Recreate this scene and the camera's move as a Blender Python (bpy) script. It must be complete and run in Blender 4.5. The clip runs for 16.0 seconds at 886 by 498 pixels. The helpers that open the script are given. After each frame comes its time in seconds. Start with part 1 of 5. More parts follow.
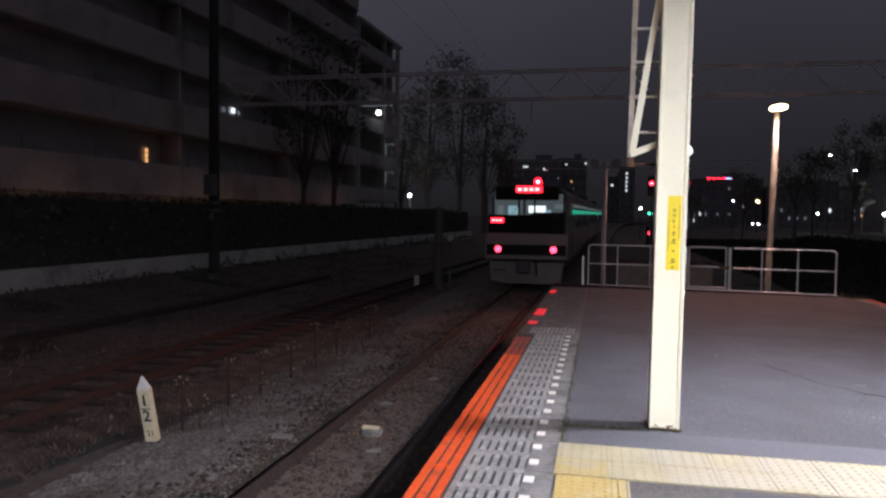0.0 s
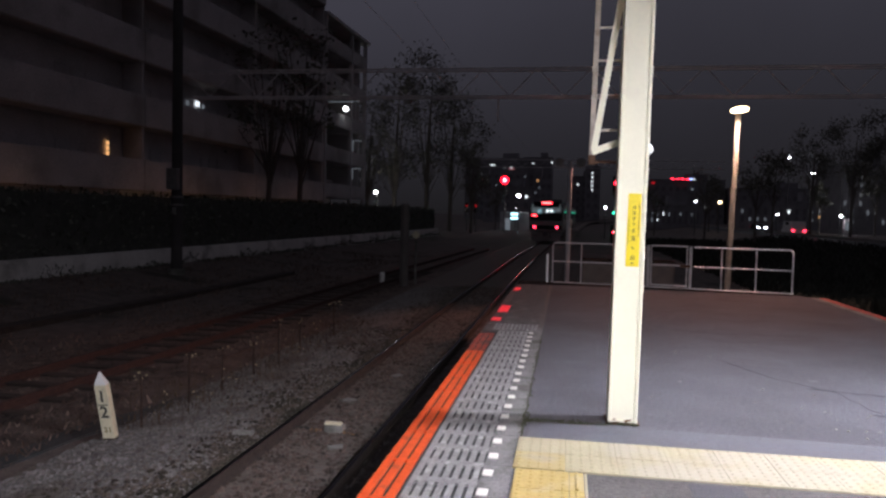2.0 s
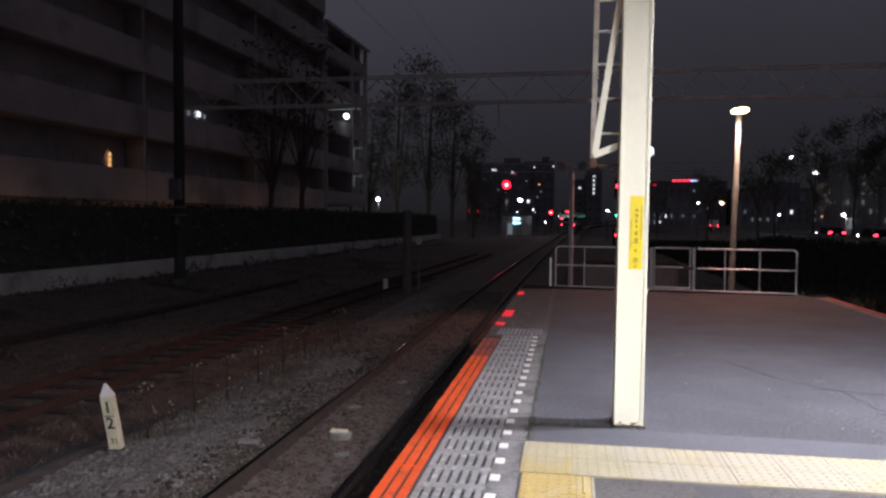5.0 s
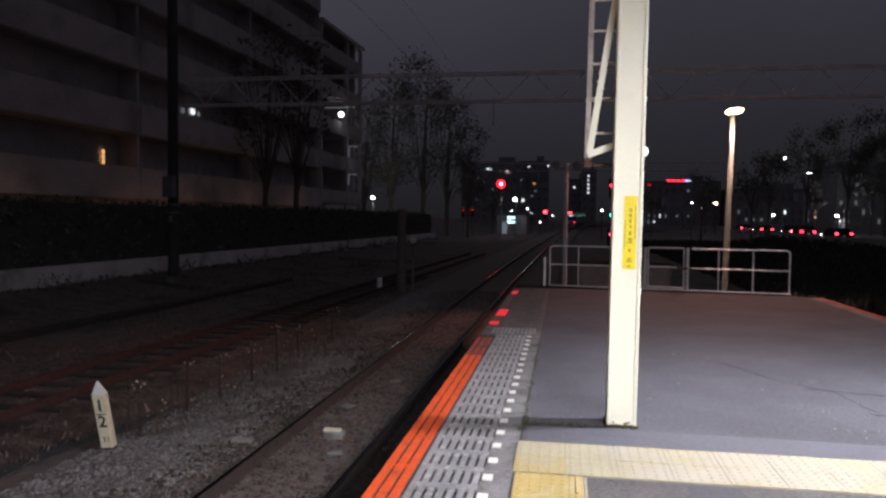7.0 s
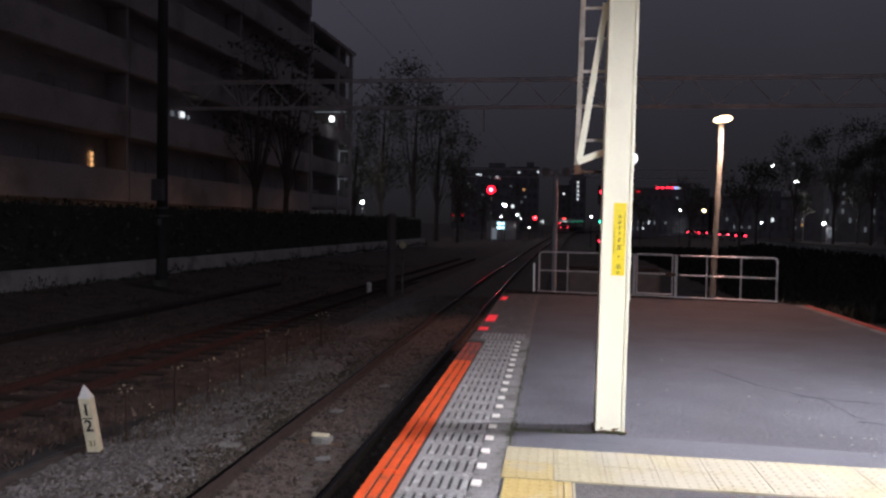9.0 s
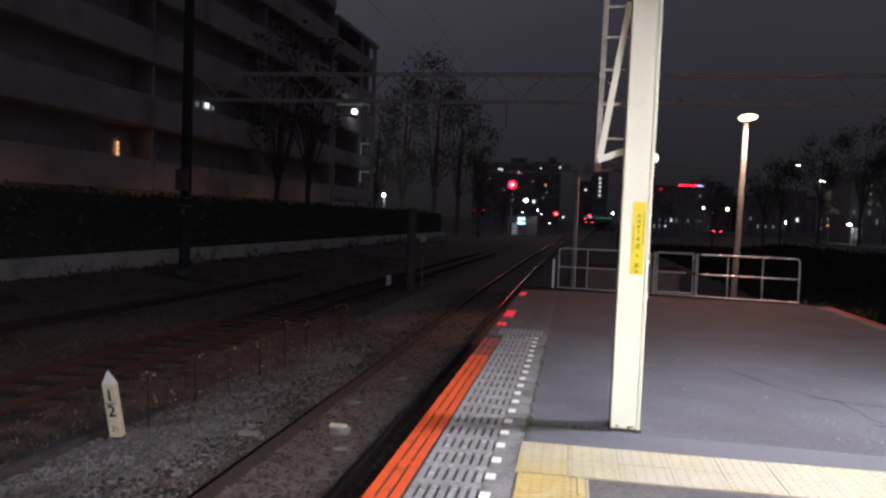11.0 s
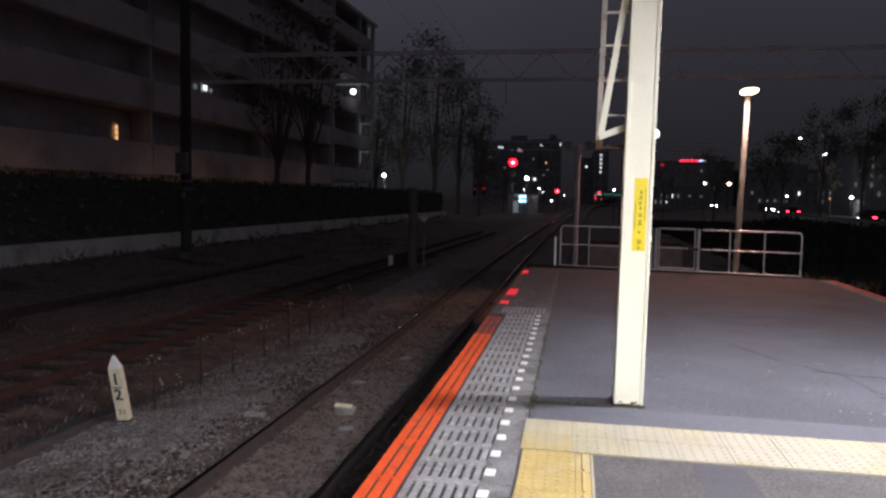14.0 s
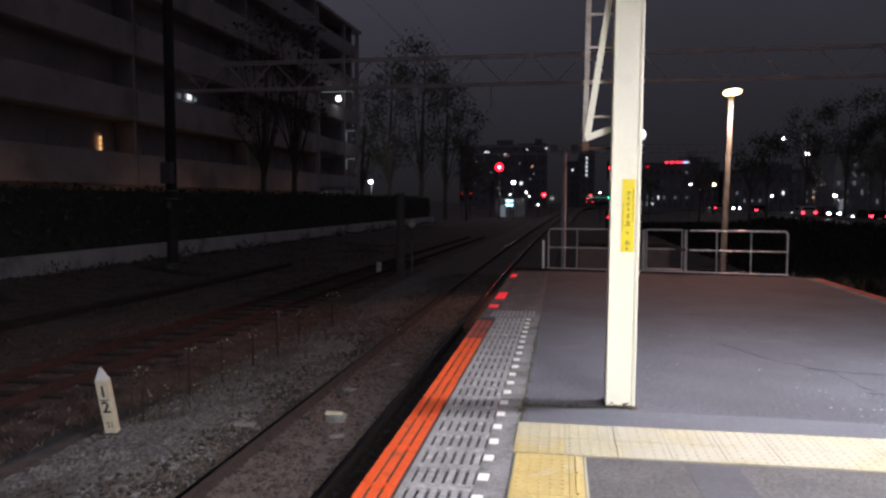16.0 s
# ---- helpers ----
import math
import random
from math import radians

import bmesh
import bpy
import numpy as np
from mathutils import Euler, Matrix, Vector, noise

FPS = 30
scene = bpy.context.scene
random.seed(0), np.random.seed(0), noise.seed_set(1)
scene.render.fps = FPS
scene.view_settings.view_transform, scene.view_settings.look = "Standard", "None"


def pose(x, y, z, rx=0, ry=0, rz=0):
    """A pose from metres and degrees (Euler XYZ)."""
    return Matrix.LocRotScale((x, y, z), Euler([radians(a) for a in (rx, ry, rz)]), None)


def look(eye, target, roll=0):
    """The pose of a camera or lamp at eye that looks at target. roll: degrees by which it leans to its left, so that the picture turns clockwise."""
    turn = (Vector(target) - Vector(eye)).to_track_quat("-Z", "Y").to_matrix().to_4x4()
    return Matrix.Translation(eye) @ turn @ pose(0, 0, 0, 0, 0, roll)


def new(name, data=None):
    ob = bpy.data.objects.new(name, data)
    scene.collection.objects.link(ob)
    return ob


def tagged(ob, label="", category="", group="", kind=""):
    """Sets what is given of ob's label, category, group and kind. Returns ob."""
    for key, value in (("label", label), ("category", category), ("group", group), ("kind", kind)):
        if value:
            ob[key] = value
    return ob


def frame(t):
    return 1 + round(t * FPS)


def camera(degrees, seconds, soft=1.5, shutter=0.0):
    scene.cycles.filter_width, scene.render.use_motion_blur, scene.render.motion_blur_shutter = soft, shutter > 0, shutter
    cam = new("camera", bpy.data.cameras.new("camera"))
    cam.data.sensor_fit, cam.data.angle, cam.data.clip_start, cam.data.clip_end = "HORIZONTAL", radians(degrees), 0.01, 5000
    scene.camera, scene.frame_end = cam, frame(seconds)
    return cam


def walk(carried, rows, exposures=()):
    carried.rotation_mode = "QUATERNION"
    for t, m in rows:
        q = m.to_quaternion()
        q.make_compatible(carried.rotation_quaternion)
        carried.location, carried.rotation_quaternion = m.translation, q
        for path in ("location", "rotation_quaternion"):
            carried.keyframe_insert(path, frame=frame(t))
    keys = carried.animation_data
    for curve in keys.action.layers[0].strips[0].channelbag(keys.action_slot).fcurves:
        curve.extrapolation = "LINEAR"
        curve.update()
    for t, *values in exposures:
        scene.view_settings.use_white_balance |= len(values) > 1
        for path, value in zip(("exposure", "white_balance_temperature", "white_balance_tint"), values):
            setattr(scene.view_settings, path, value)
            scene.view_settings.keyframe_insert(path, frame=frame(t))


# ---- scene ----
DEG = 60.8
cam = camera(DEG, 16.0, soft=2.5)
PATH = [
    (0, (0.982, 0.21, 1.463), (0.573, 2.166, 1.373), 0.7),
    (0.5, (0.996, 0.232, 1.456), (0.665, 2.201, 1.346), 0.6),
    (1, (1.003, 0.227, 1.448), (0.689, 2.2, 1.349), 1.1),
    (1.5, (1.01, 0.216, 1.451), (0.708, 2.191, 1.353), 1.7),
    (2, (1.012, 0.207, 1.447), (0.69, 2.178, 1.352), 1.3),
    (2.5, (1.014, 0.199, 1.448), (0.699, 2.172, 1.35), 1.2),
    (3, (1.006, 0.189, 1.446), (0.677, 2.16, 1.363), 1.2),
    (3.5, (1.003, 0.191, 1.441), (0.636, 2.155, 1.342), 1.7),
    (4, (1.011, 0.195, 1.445), (0.668, 2.164, 1.362), 0.9),
    (6.5, (1.012, 0.2, 1.448), (0.683, 2.171, 1.369), 0.1),
    (7, (1.014, 0.207, 1.449), (0.699, 2.18, 1.366), 0.6),
    (7.5, (1.014, 0.209, 1.45), (0.703, 2.183, 1.378), -0.5),
    (8, (1.013, 0.199, 1.45), (0.756, 2.181, 1.374), 0.8),
    (8.5, (1.012, 0.202, 1.449), (0.742, 2.182, 1.381), 0.8),
    (11, (1.025, 0.151, 1.462), (0.685, 2.12, 1.376), 2.0),
    (11.5, (1.033, 0.164, 1.454), (0.667, 2.125, 1.312), 0.6),
    (12, (1.018, 0.165, 1.452), (0.65, 2.126, 1.316), 1.4),
    (12.5, (1.024, 0.158, 1.458), (0.674, 2.123, 1.323), 0.3),
    (13, (1.018, 0.154, 1.454), (0.662, 2.117, 1.312), 0.5),
    (13.5, (1.02, 0.155, 1.461), (0.678, 2.122, 1.334), 1.3),
    (14, (1.022, 0.148, 1.465), (0.68, 2.113, 1.324), 1.1),
    (14.5, (1.021, 0.169, 1.462), (0.693, 2.137, 1.316), -0.2),
    (15, (1.016, 0.162, 1.46), (0.701, 2.133, 1.328), 0.2),
    (15.5, (1.017, 0.158, 1.461), (0.704, 2.13, 1.344), -0.1),
    (16, (1.014, 0.167, 1.455), (0.703, 2.139, 1.329), 0.1),
]
walk(cam, [(t, look(eye, target, roll)) for t, eye, target, roll in PATH])

# ---- world, large lights ----
world = bpy.data.worlds.new("night_sky")
scene.world = world
world.use_nodes = True
wn, wl = world.node_tree.nodes, world.node_tree.links
wbg = wn["Background"]
wco = wn.new("ShaderNodeTexCoord")
wsep = wn.new("ShaderNodeSeparateXYZ")
wno = wn.new("ShaderNodeTexNoise")
wno.inputs["Scale"].default_value = 2.2
wno.inputs["Detail"].default_value = 5.0
wra = wn.new("ShaderNodeValToRGB")
wra.color_ramp.elements[0].position, wra.color_ramp.elements[0].color = 0.0, (0.0102, 0.0095, 0.0110, 1)
wra.color_ramp.elements[1].position, wra.color_ramp.elements[1].color = 1.0, (0.075, 0.072, 0.085, 1)
wmid = wra.color_ramp.elements.new(0.28)
wmid.color = (0.037, 0.0355, 0.0475, 1)
wmr = wn.new("ShaderNodeMapRange")
wmr.inputs["To Min"].default_value, wmr.inputs["To Max"].default_value = 0.62, 1.38
wmul = wn.new("ShaderNodeMath")
wmul.operation = "MULTIPLY"
wl.new(wco.outputs["Generated"], wsep.inputs["Vector"])
wl.new(wco.outputs["Generated"], wno.inputs["Vector"])
wl.new(wno.outputs["Fac"], wmr.inputs["Value"])
wl.new(wsep.outputs["Z"], wmul.inputs[0])
wtown = wn.new("ShaderNodeMath")   # the glow is a little stronger over the line
wtown.operation = "MULTIPLY_ADD"
wtown.inputs[1].default_value, wtown.inputs[2].default_value = -0.6, 0.92
wl.new(wsep.outputs["X"], wtown.inputs[0])
wglow = wn.new("ShaderNodeMath")
wglow.operation = "MULTIPLY"
wl.new(wmul.outputs[0], wglow.inputs[0])
wl.new(wtown.outputs[0], wglow.inputs[1])
wl.new(wmr.outputs["Result"], wmul.inputs[1])
wl.new(wglow.outputs[0], wra.inputs["Fac"])
wl.new(wra.outputs["Color"], wbg.inputs["Color"])
wbg.inputs["Strength"].default_value = 1.2


def spot_lamp(name, eye, target, watts, colour, cone, soft=0.25):
    d = bpy.data.lights.new(name, "SPOT")
    d.energy, d.color, d.spot_size, d.spot_blend, d.shadow_soft_size = watts, colour, radians(cone), 0.5, soft
    ob = new(name, d)
    ob.matrix_world = look(eye, target)
    return ob


def area_lamp(name, x, y, z, sx, sy, watts, colour):
    d = bpy.data.lights.new(name, "AREA")
    d.shape, d.size, d.size_y, d.energy, d.color = "RECTANGLE", sx, sy, watts, colour
    ob = new(name, d)
    ob.matrix_world = pose(x, y, z)
    return ob


def point_lamp(name, x, y, z, watts, colour, radius=0.1):
    d = bpy.data.lights.new(name, "POINT")
    d.energy, d.color, d.shadow_soft_size = watts, colour, radius
    ob = new(name, d)
    ob.location = (x, y, z)
    return ob


TUBES = [(3.5, 6.05, 345), (3.3, 1.2, 620), (3.3, -3.4, 490)]
TUBE_Z = 3.55
for tx, ty, tw in TUBES:
    area_lamp("tube_light", tx, ty, TUBE_Z - 0.07, 1.2, 0.06, tw, (0.985, 0.956, 1.06))

spot_lamp("signal_beam", (-8.05, 109.6, 6.41), (0, 8, 0), 500, (1.0, 0.02, 0.03), 14)

# ---- materials ----
MATS = {}


def mat(name, colour, rough=0.7, metal=0.0, var=0.25, scale=6.0, fine=60.0, bump=0.15, emit=None, power=0.0, stain=None, island=0.0, speck=0.0):
    """A surface with variation at two scales, a stain colour where wanted, and fine relief."""
    if name in MATS:
        return MATS[name]
    m = bpy.data.materials.new(name)
    m.use_nodes = True
    n, l = m.node_tree.nodes, m.node_tree.links
    b = n["Principled BSDF"]
    b.inputs["Roughness"].default_value = rough
    b.inputs["Metallic"].default_value = metal
    co = n.new("ShaderNodeTexCoord")
    big, small = n.new("ShaderNodeTexNoise"), n.new("ShaderNodeTexNoise")
    big.inputs["Scale"].default_value, small.inputs["Scale"].default_value = scale, fine
    big.inputs["Detail"].default_value, small.inputs["Detail"].default_value = 5.0, 4.0
    geo = n.new("ShaderNodeNewGeometry")
    for t in (big, small):
        l.new(geo.outputs["Position"] if not name.startswith("moving") else co.outputs["Object"], t.inputs["Vector"])
    mix = n.new("ShaderNodeMath")
    mix.operation = "ADD"
    l.new(big.outputs["Fac"], mix.inputs[0])
    l.new(small.outputs["Fac"], mix.inputs[1])
    ramp = n.new("ShaderNodeValToRGB")
    lo, hi = [c * (1 - var) for c in colour], [min(1.0, c * (1 + var)) for c in colour]
    ramp.color_ramp.elements[0].position, ramp.color_ramp.elements[0].color = 0.36, (*lo, 1)
    ramp.color_ramp.elements[1].position, ramp.color_ramp.elements[1].color = 0.64, (*hi, 1)
    half = n.new("ShaderNodeMath")
    half.operation = "MULTIPLY"
    half.inputs[1].default_value = 0.5
    l.new(mix.outputs[0], half.inputs[0])
    l.new(half.outputs[0], ramp.inputs["Fac"])
    out = ramp.outputs["Color"]
    if stain:
        st = n.new("ShaderNodeTexNoise")
        st.inputs["Scale"].default_value, st.inputs["Detail"].default_value = stain[1], 6.0
        l.new(geo.outputs["Position"], st.inputs["Vector"])
        sr = n.new("ShaderNodeValToRGB")
        sr.color_ramp.elements[0].position, sr.color_ramp.elements[1].position = stain[2], stain[2] + 0.12
        l.new(st.outputs["Fac"], sr.inputs["Fac"])
        mx = n.new("ShaderNodeMix")
        mx.data_type = "RGBA"
        l.new(sr.outputs["Color"], mx.inputs["Factor"])
        l.new(out, mx.inputs["A"])
        mx.inputs["B"].default_value = (*stain[0], 1)
        out = mx.outputs["Result"]
    if speck:
        gr = n.new("ShaderNodeTexNoise")
        gr.inputs["Scale"].default_value, gr.inputs["Detail"].default_value, gr.inputs["Roughness"].default_value = 42.0, 5.0, 0.85
        l.new(geo.outputs["Position"], gr.inputs["Vector"])
        gm = n.new("ShaderNodeMapRange")
        gm.inputs["From Min"].default_value, gm.inputs["From Max"].default_value = 0.35, 0.65
        gm.inputs["To Min"].default_value, gm.inputs["To Max"].default_value = 1 - speck, 1 + speck
        l.new(gr.outputs["Fac"], gm.inputs["Value"])
        gv = n.new("ShaderNodeHueSaturation")
        l.new(gm.outputs["Result"], gv.inputs["Value"])
        l.new(out, gv.inputs["Color"])
        out = gv.outputs["Color"]
    if island:
        rnd = n.new("ShaderNodeHueSaturation")
        mr = n.new("ShaderNodeMapRange")
        mr.inputs["To Min"].default_value, mr.inputs["To Max"].default_value = 1 - island, 1 + island
        l.new(geo.outputs["Random Per Island"], mr.inputs["Value"])
        l.new(mr.outputs["Result"], rnd.inputs["Value"])
        l.new(out, rnd.inputs["Color"])
        out = rnd.outputs["Color"]
    l.new(out, b.inputs["Base Color"])
    if bump:
        bp = n.new("ShaderNodeBump")
        bp.inputs["Strength"].default_value, bp.inputs["Distance"].default_value = bump, 0.01
        l.new(small.outputs["Fac"], bp.inputs["Height"])
        l.new(bp.outputs["Normal"], b.inputs["Normal"])
    if emit:
        b.inputs["Emission Color"].default_value = (*emit, 1)
        b.inputs["Emission Strength"].default_value = power
    MATS[name] = m
    return m


def glow(name, colour, power):
    return mat(name, (0.05, 0.05, 0.05), 0.4, 0, 0.0, bump=0, emit=colour, power=power)


asphalt = mat("asphalt", (0.0755, 0.0775, 0.0905), 0.88, 0, 0.22, 1.7, 140, 0.7, stain=((0.060, 0.061, 0.070), 0.55, 0.52), speck=0.6)
asphalt_patch = mat("asphalt_patch", (0.078, 0.082, 0.098), 0.75, 0, 0.18, 2.0, 160, 0.45, speck=0.25)
asphalt_smooth = mat("asphalt_smooth", (0.046, 0.048, 0.056), 0.75, 0, 0.18, 2.0, 160, 0.4, speck=0.2)
asphalt_pale = mat("asphalt_pale", (0.115, 0.115, 0.125), 0.9, 0, 0.3, 9, 160, 0.5, speck=0.5)
asphalt_worn = mat("asphalt_worn", (0.080, 0.0765, 0.0745), 0.9, 0, 0.28, 2.2, 120, 0.9, stain=((0.060, 0.057, 0.056), 1.3, 0.55), speck=0.5)
concrete = mat("concrete", (0.20, 0.196, 0.19), 0.88, 0, 0.35, 5, 90, 0.5, stain=((0.10, 0.098, 0.09), 3.0, 0.50), speck=0.3)
concrete_old = mat("concrete_old", (0.24, 0.235, 0.22), 0.9, 0, 0.4, 1.5, 30, 0.5, stain=((0.08, 0.08, 0.065), 0.7, 0.52))
wall_white = mat("wall_whitewash", (0.58, 0.555, 0.53), 0.9, 0, 0.25, 0.8, 20, 0.4, stain=((0.20, 0.185, 0.165), 0.5, 0.56))
slab_grey = mat("slab_grey", (0.155, 0.154, 0.153), 0.88, 0, 0.35, 5, 90, 0.5, stain=((0.075, 0.076, 0.068), 3.0, 0.52), speck=0.35)
grating_grey = mat("grating_grey", (0.22, 0.22, 0.22), 0.6, 0.0, 0.35, 3, 120, 0.3, stain=((0.36, 0.36, 0.355), 13.0, 0.54), speck=0.35)
plate_dark = mat("plate_dark", (0.085, 0.078, 0.078), 0.7, 0.0, 0.35, 5, 100, 0.4, stain=((0.15, 0.14, 0.135), 6.0, 0.56), speck=0.4)
grating_dark = mat("grating_dark", (0.03, 0.03, 0.032), 0.8, 0, 0.4, 9, 80, 0.3)
orange = mat("orange_rubber", (0.60, 0.074, 0.013), 0.6, 0, 0.2, 7, 70, 0.25, stain=((0.30, 0.06, 0.025), 5.0, 0.60), speck=0.12)
orange_dark = mat("orange_rubber_dark", (0.30, 0.05, 0.034), 0.75, 0, 0.3, 5, 70, 0.3, stain=((0.12, 0.055, 0.05), 2.5, 0.52), speck=0.2)
# far stripe's orange, with the red light on it put into the colour
edge_red_tint = mat("edge_red_tint_paint", (0.50, 0.028, 0.016), 0.6, 0, 0.25, 5, 70, 0.3, stain=((0.30, 0.05, 0.035), 2.5, 0.55), speck=0.15)
white_block = mat("white_block", (0.66, 0.65, 0.60), 0.6, 0, 0.12, 10, 80, 0.2)
tactile = mat("tactile_yellow", (0.315, 0.288, 0.19), 0.78, 0, 0.16, 2.5, 70, 0.25, stain=((0.315, 0.295, 0.225), 1.6, 0.46), speck=0.08)
tactile_mid = mat("tactile_mid_yellow", (0.33, 0.27, 0.125), 0.76, 0, 0.16, 3, 70, 0.25, stain=((0.30, 0.27, 0.18), 2.4, 0.52), speck=0.08)
tactile_deep = mat("tactile_deep_yellow", (0.375, 0.285, 0.10), 0.75, 0, 0.14, 3.5, 70, 0.25, stain=((0.38, 0.315, 0.175), 3.0, 0.58), speck=0.1)
cream_paint = mat("cream_paint", (0.885, 0.88, 0.70), 0.45, 0, 0.025, 2.5, 40, 0.03, stain=((0.80, 0.77, 0.63), 1.6, 0.57))
old_paint = mat("old_paint", (0.62, 0.585, 0.52), 0.6, 0, 0.22, 8, 60, 0.3, stain=((0.28, 0.17, 0.09), 11.0, 0.62))
bracket_paint = mat("bracket_paint", (0.40, 0.365, 0.31), 0.65, 0, 0.3, 8, 60, 0.3, stain=((0.20, 0.13, 0.08), 9.0, 0.58))
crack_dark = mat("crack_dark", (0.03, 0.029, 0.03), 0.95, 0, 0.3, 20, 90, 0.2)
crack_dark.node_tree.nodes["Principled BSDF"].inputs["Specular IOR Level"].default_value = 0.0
rust = mat("rust", (0.085, 0.045, 0.028), 0.9, 0, 0.5, 18, 110, 0.6)
fence_rust = mat("fence_rust", (0.05, 0.03, 0.024), 0.9, 0, 0.5, 18, 110, 0.6)
rust_light = mat("rust_light", (0.24, 0.13, 0.05), 0.9, 0, 0.5, 18, 110, 0.5)
moss = mat("moss", (0.034, 0.038, 0.016), 0.95, 0, 0.5, 14, 120, 0.6)
sign_yellow = mat("sign_yellow", (0.86, 0.70, 0.02), 0.45, 0, 0.06, 4, 60, 0.05)
ink = mat("ink", (0.22, 0.175, 0.03), 0.7, 0, 0.2, 20, 80, 0)
ink_black = mat("ink_black", (0.03, 0.03, 0.03), 0.7, 0, 0.2, 20, 80, 0)
white_plastic = mat("white_plastic", (0.82, 0.82, 0.80), 0.4, 0, 0.05, 8, 60, 0.05)
lamp_pole_dark = mat("lamp_pole_dark", (0.045, 0.045, 0.048), 0.7, 0.1, 0.2, 5, 50, 0.1)
marker_paint = mat("marker_paint", (0.74, 0.69, 0.50), 0.7, 0, 0.15, 9, 60, 0.3, stain=((0.45, 0.42, 0.33), 12.0, 0.63))
steel = mat("galvanised_steel", (0.68, 0.65, 0.64), 0.30, 0.55, 0.2, 10, 90, 0.15)
rail_top = mat("rail_steel_polished", (0.065, 0.06, 0.06), 0.14, 1.0, 0.15, 5, 60, 0.02)
rail_side = mat("rail_rusty", (0.036, 0.025, 0.021), 0.95, 0.0, 0.4, 9, 90, 0.4)
rusty_rail = mat("siding_rail_rust", (0.052, 0.025, 0.021), 0.85, 0.1, 0.4, 9, 90, 0.4)
sleeper_wood = mat("sleeper_wood", (0.036, 0.026, 0.022), 0.9, 0, 0.45, 5, 60, 0.5)
sleeper_grey = mat("sleeper_concrete", (0.10, 0.085, 0.072), 0.9, 0, 0.35, 5, 60, 0.5)
ballast = mat("ballast", (0.166, 0.154, 0.150), 0.95, 0, 0.4, 3, 60, 0.7, island=0.36, stain=((0.095, 0.082, 0.072), 0.9, 0.55))
ballast_bed = mat("ballast_bed", (0.13, 0.108, 0.096), 0.98, 0, 0.5, 22, 90, 1.0)
ballast_brown = mat("ballast_brown", (0.090, 0.066, 0.056), 0.97, 0, 0.5, 4, 60, 0.7, island=0.6, stain=((0.04, 0.029, 0.026), 1.1, 0.55))
ballast_mossy = mat("ballast_mossy", (0.078, 0.062, 0.050), 0.97, 0, 0.5, 4, 60, 0.7, island=0.6, stain=((0.030, 0.026, 0.017), 1.9, 0.50))
trough_dark = mat("trough_dark", (0.040, 0.040, 0.042), 0.9, 0, 0.3, 4, 60, 0.4, stain=((0.06, 0.056, 0.052), 2.0, 0.55))
soil = mat("soil", (0.105, 0.083, 0.076), 0.98, 0, 0.5, 3, 40, 0.8, stain=((0.030, 0.030, 0.020), 0.6, 0.55))
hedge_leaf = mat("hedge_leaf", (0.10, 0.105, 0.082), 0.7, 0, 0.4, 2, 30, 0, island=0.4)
dark_blade = mat("dark_blade", (0.034, 0.034, 0.028), 0.9, 0, 0.4, 2, 30, 0, island=0.4)
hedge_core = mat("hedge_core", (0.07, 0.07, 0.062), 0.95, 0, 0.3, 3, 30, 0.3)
grass_dry = mat("grass_dry", (0.13, 0.092, 0.075), 0.95, 0, 0.4, 2, 30, 0, island=0.5)
weed_dry = mat("weed_dry", (0.085, 0.062, 0.042), 0.9, 0, 0.4, 4, 40, 0, island=0.4)
weed_flower = mat("weed_flower", (0.36, 0.30, 0.20), 0.9, 0, 0.3, 4, 40, 0, island=0.4)
bark = mat("bark", (0.12, 0.10, 0.09), 0.95, 0, 0.4, 4, 40, 0.6)
leaf = mat("tree_leaf", (0.115, 0.108, 0.085), 0.7, 0, 0.4, 2, 30, 0, island=0.4)
facade = mat("facade_render", (0.46, 0.425, 0.43), 0.9, 0, 0.2, 0.6, 12, 0.2, stain=((0.31, 0.285, 0.275), 0.35, 0.55))
facade_dark = mat("facade_dark", (0.48, 0.45, 0.46), 0.9, 0, 0.25, 0.6, 12, 0.2)
town_dark = mat("town_render", (0.21, 0.20, 0.215), 0.9, 0, 0.25, 0.6, 12, 0.2)
facade_night = mat("facade_night", (0.15, 0.14, 0.15), 0.9, 0, 0.25, 0.6, 12, 0.2)
town_window = mat("town_window", (0.13, 0.12, 0.135), 0.6, 0, 0.2, 1, 10, 0)
glass_dark = mat("window_glass", (0.015, 0.017, 0.02), 0.08, 0, 0.1, 1, 10, 0)
pole_concrete = mat("pole_concrete", (0.06, 0.055, 0.055), 0.85, 0, 0.25, 2, 40, 0.3)
post_grey = mat("post_grey", (0.30, 0.31, 0.335), 0.7, 0.1, 0.25, 3, 50, 0.15)
pole_grey = mat("pole_grey", (0.13, 0.12, 0.115), 0.85, 0, 0.25, 2, 40, 0.3)
pole_steel = mat("pole_steel", (0.20, 0.19, 0.185), 0.6, 0.4, 0.25, 5, 50, 0.15)
gantry_steel = mat("gantry_steel", (0.60, 0.57, 0.57), 0.8, 0.0, 0.25, 3, 40, 0.15)
hut_dark = mat("hut_dark", (0.022, 0.02, 0.019), 0.9, 0, 0.3, 4, 50, 0.2)
hut_dark.node_tree.nodes["Principled BSDF"].inputs["Specular IOR Level"].default_value = 0.0
board_brown = mat("board_brown", (0.14, 0.112, 0.10), 0.8, 0, 0.2, 4, 50, 0.2)
road_asphalt = mat("road_asphalt", (0.05, 0.05, 0.052), 0.85, 0, 0.3, 0.6, 60, 0.3)
wire_black = mat("wire_black", (0.02, 0.02, 0.02), 0.6, 0, 0.1, 4, 40, 0)
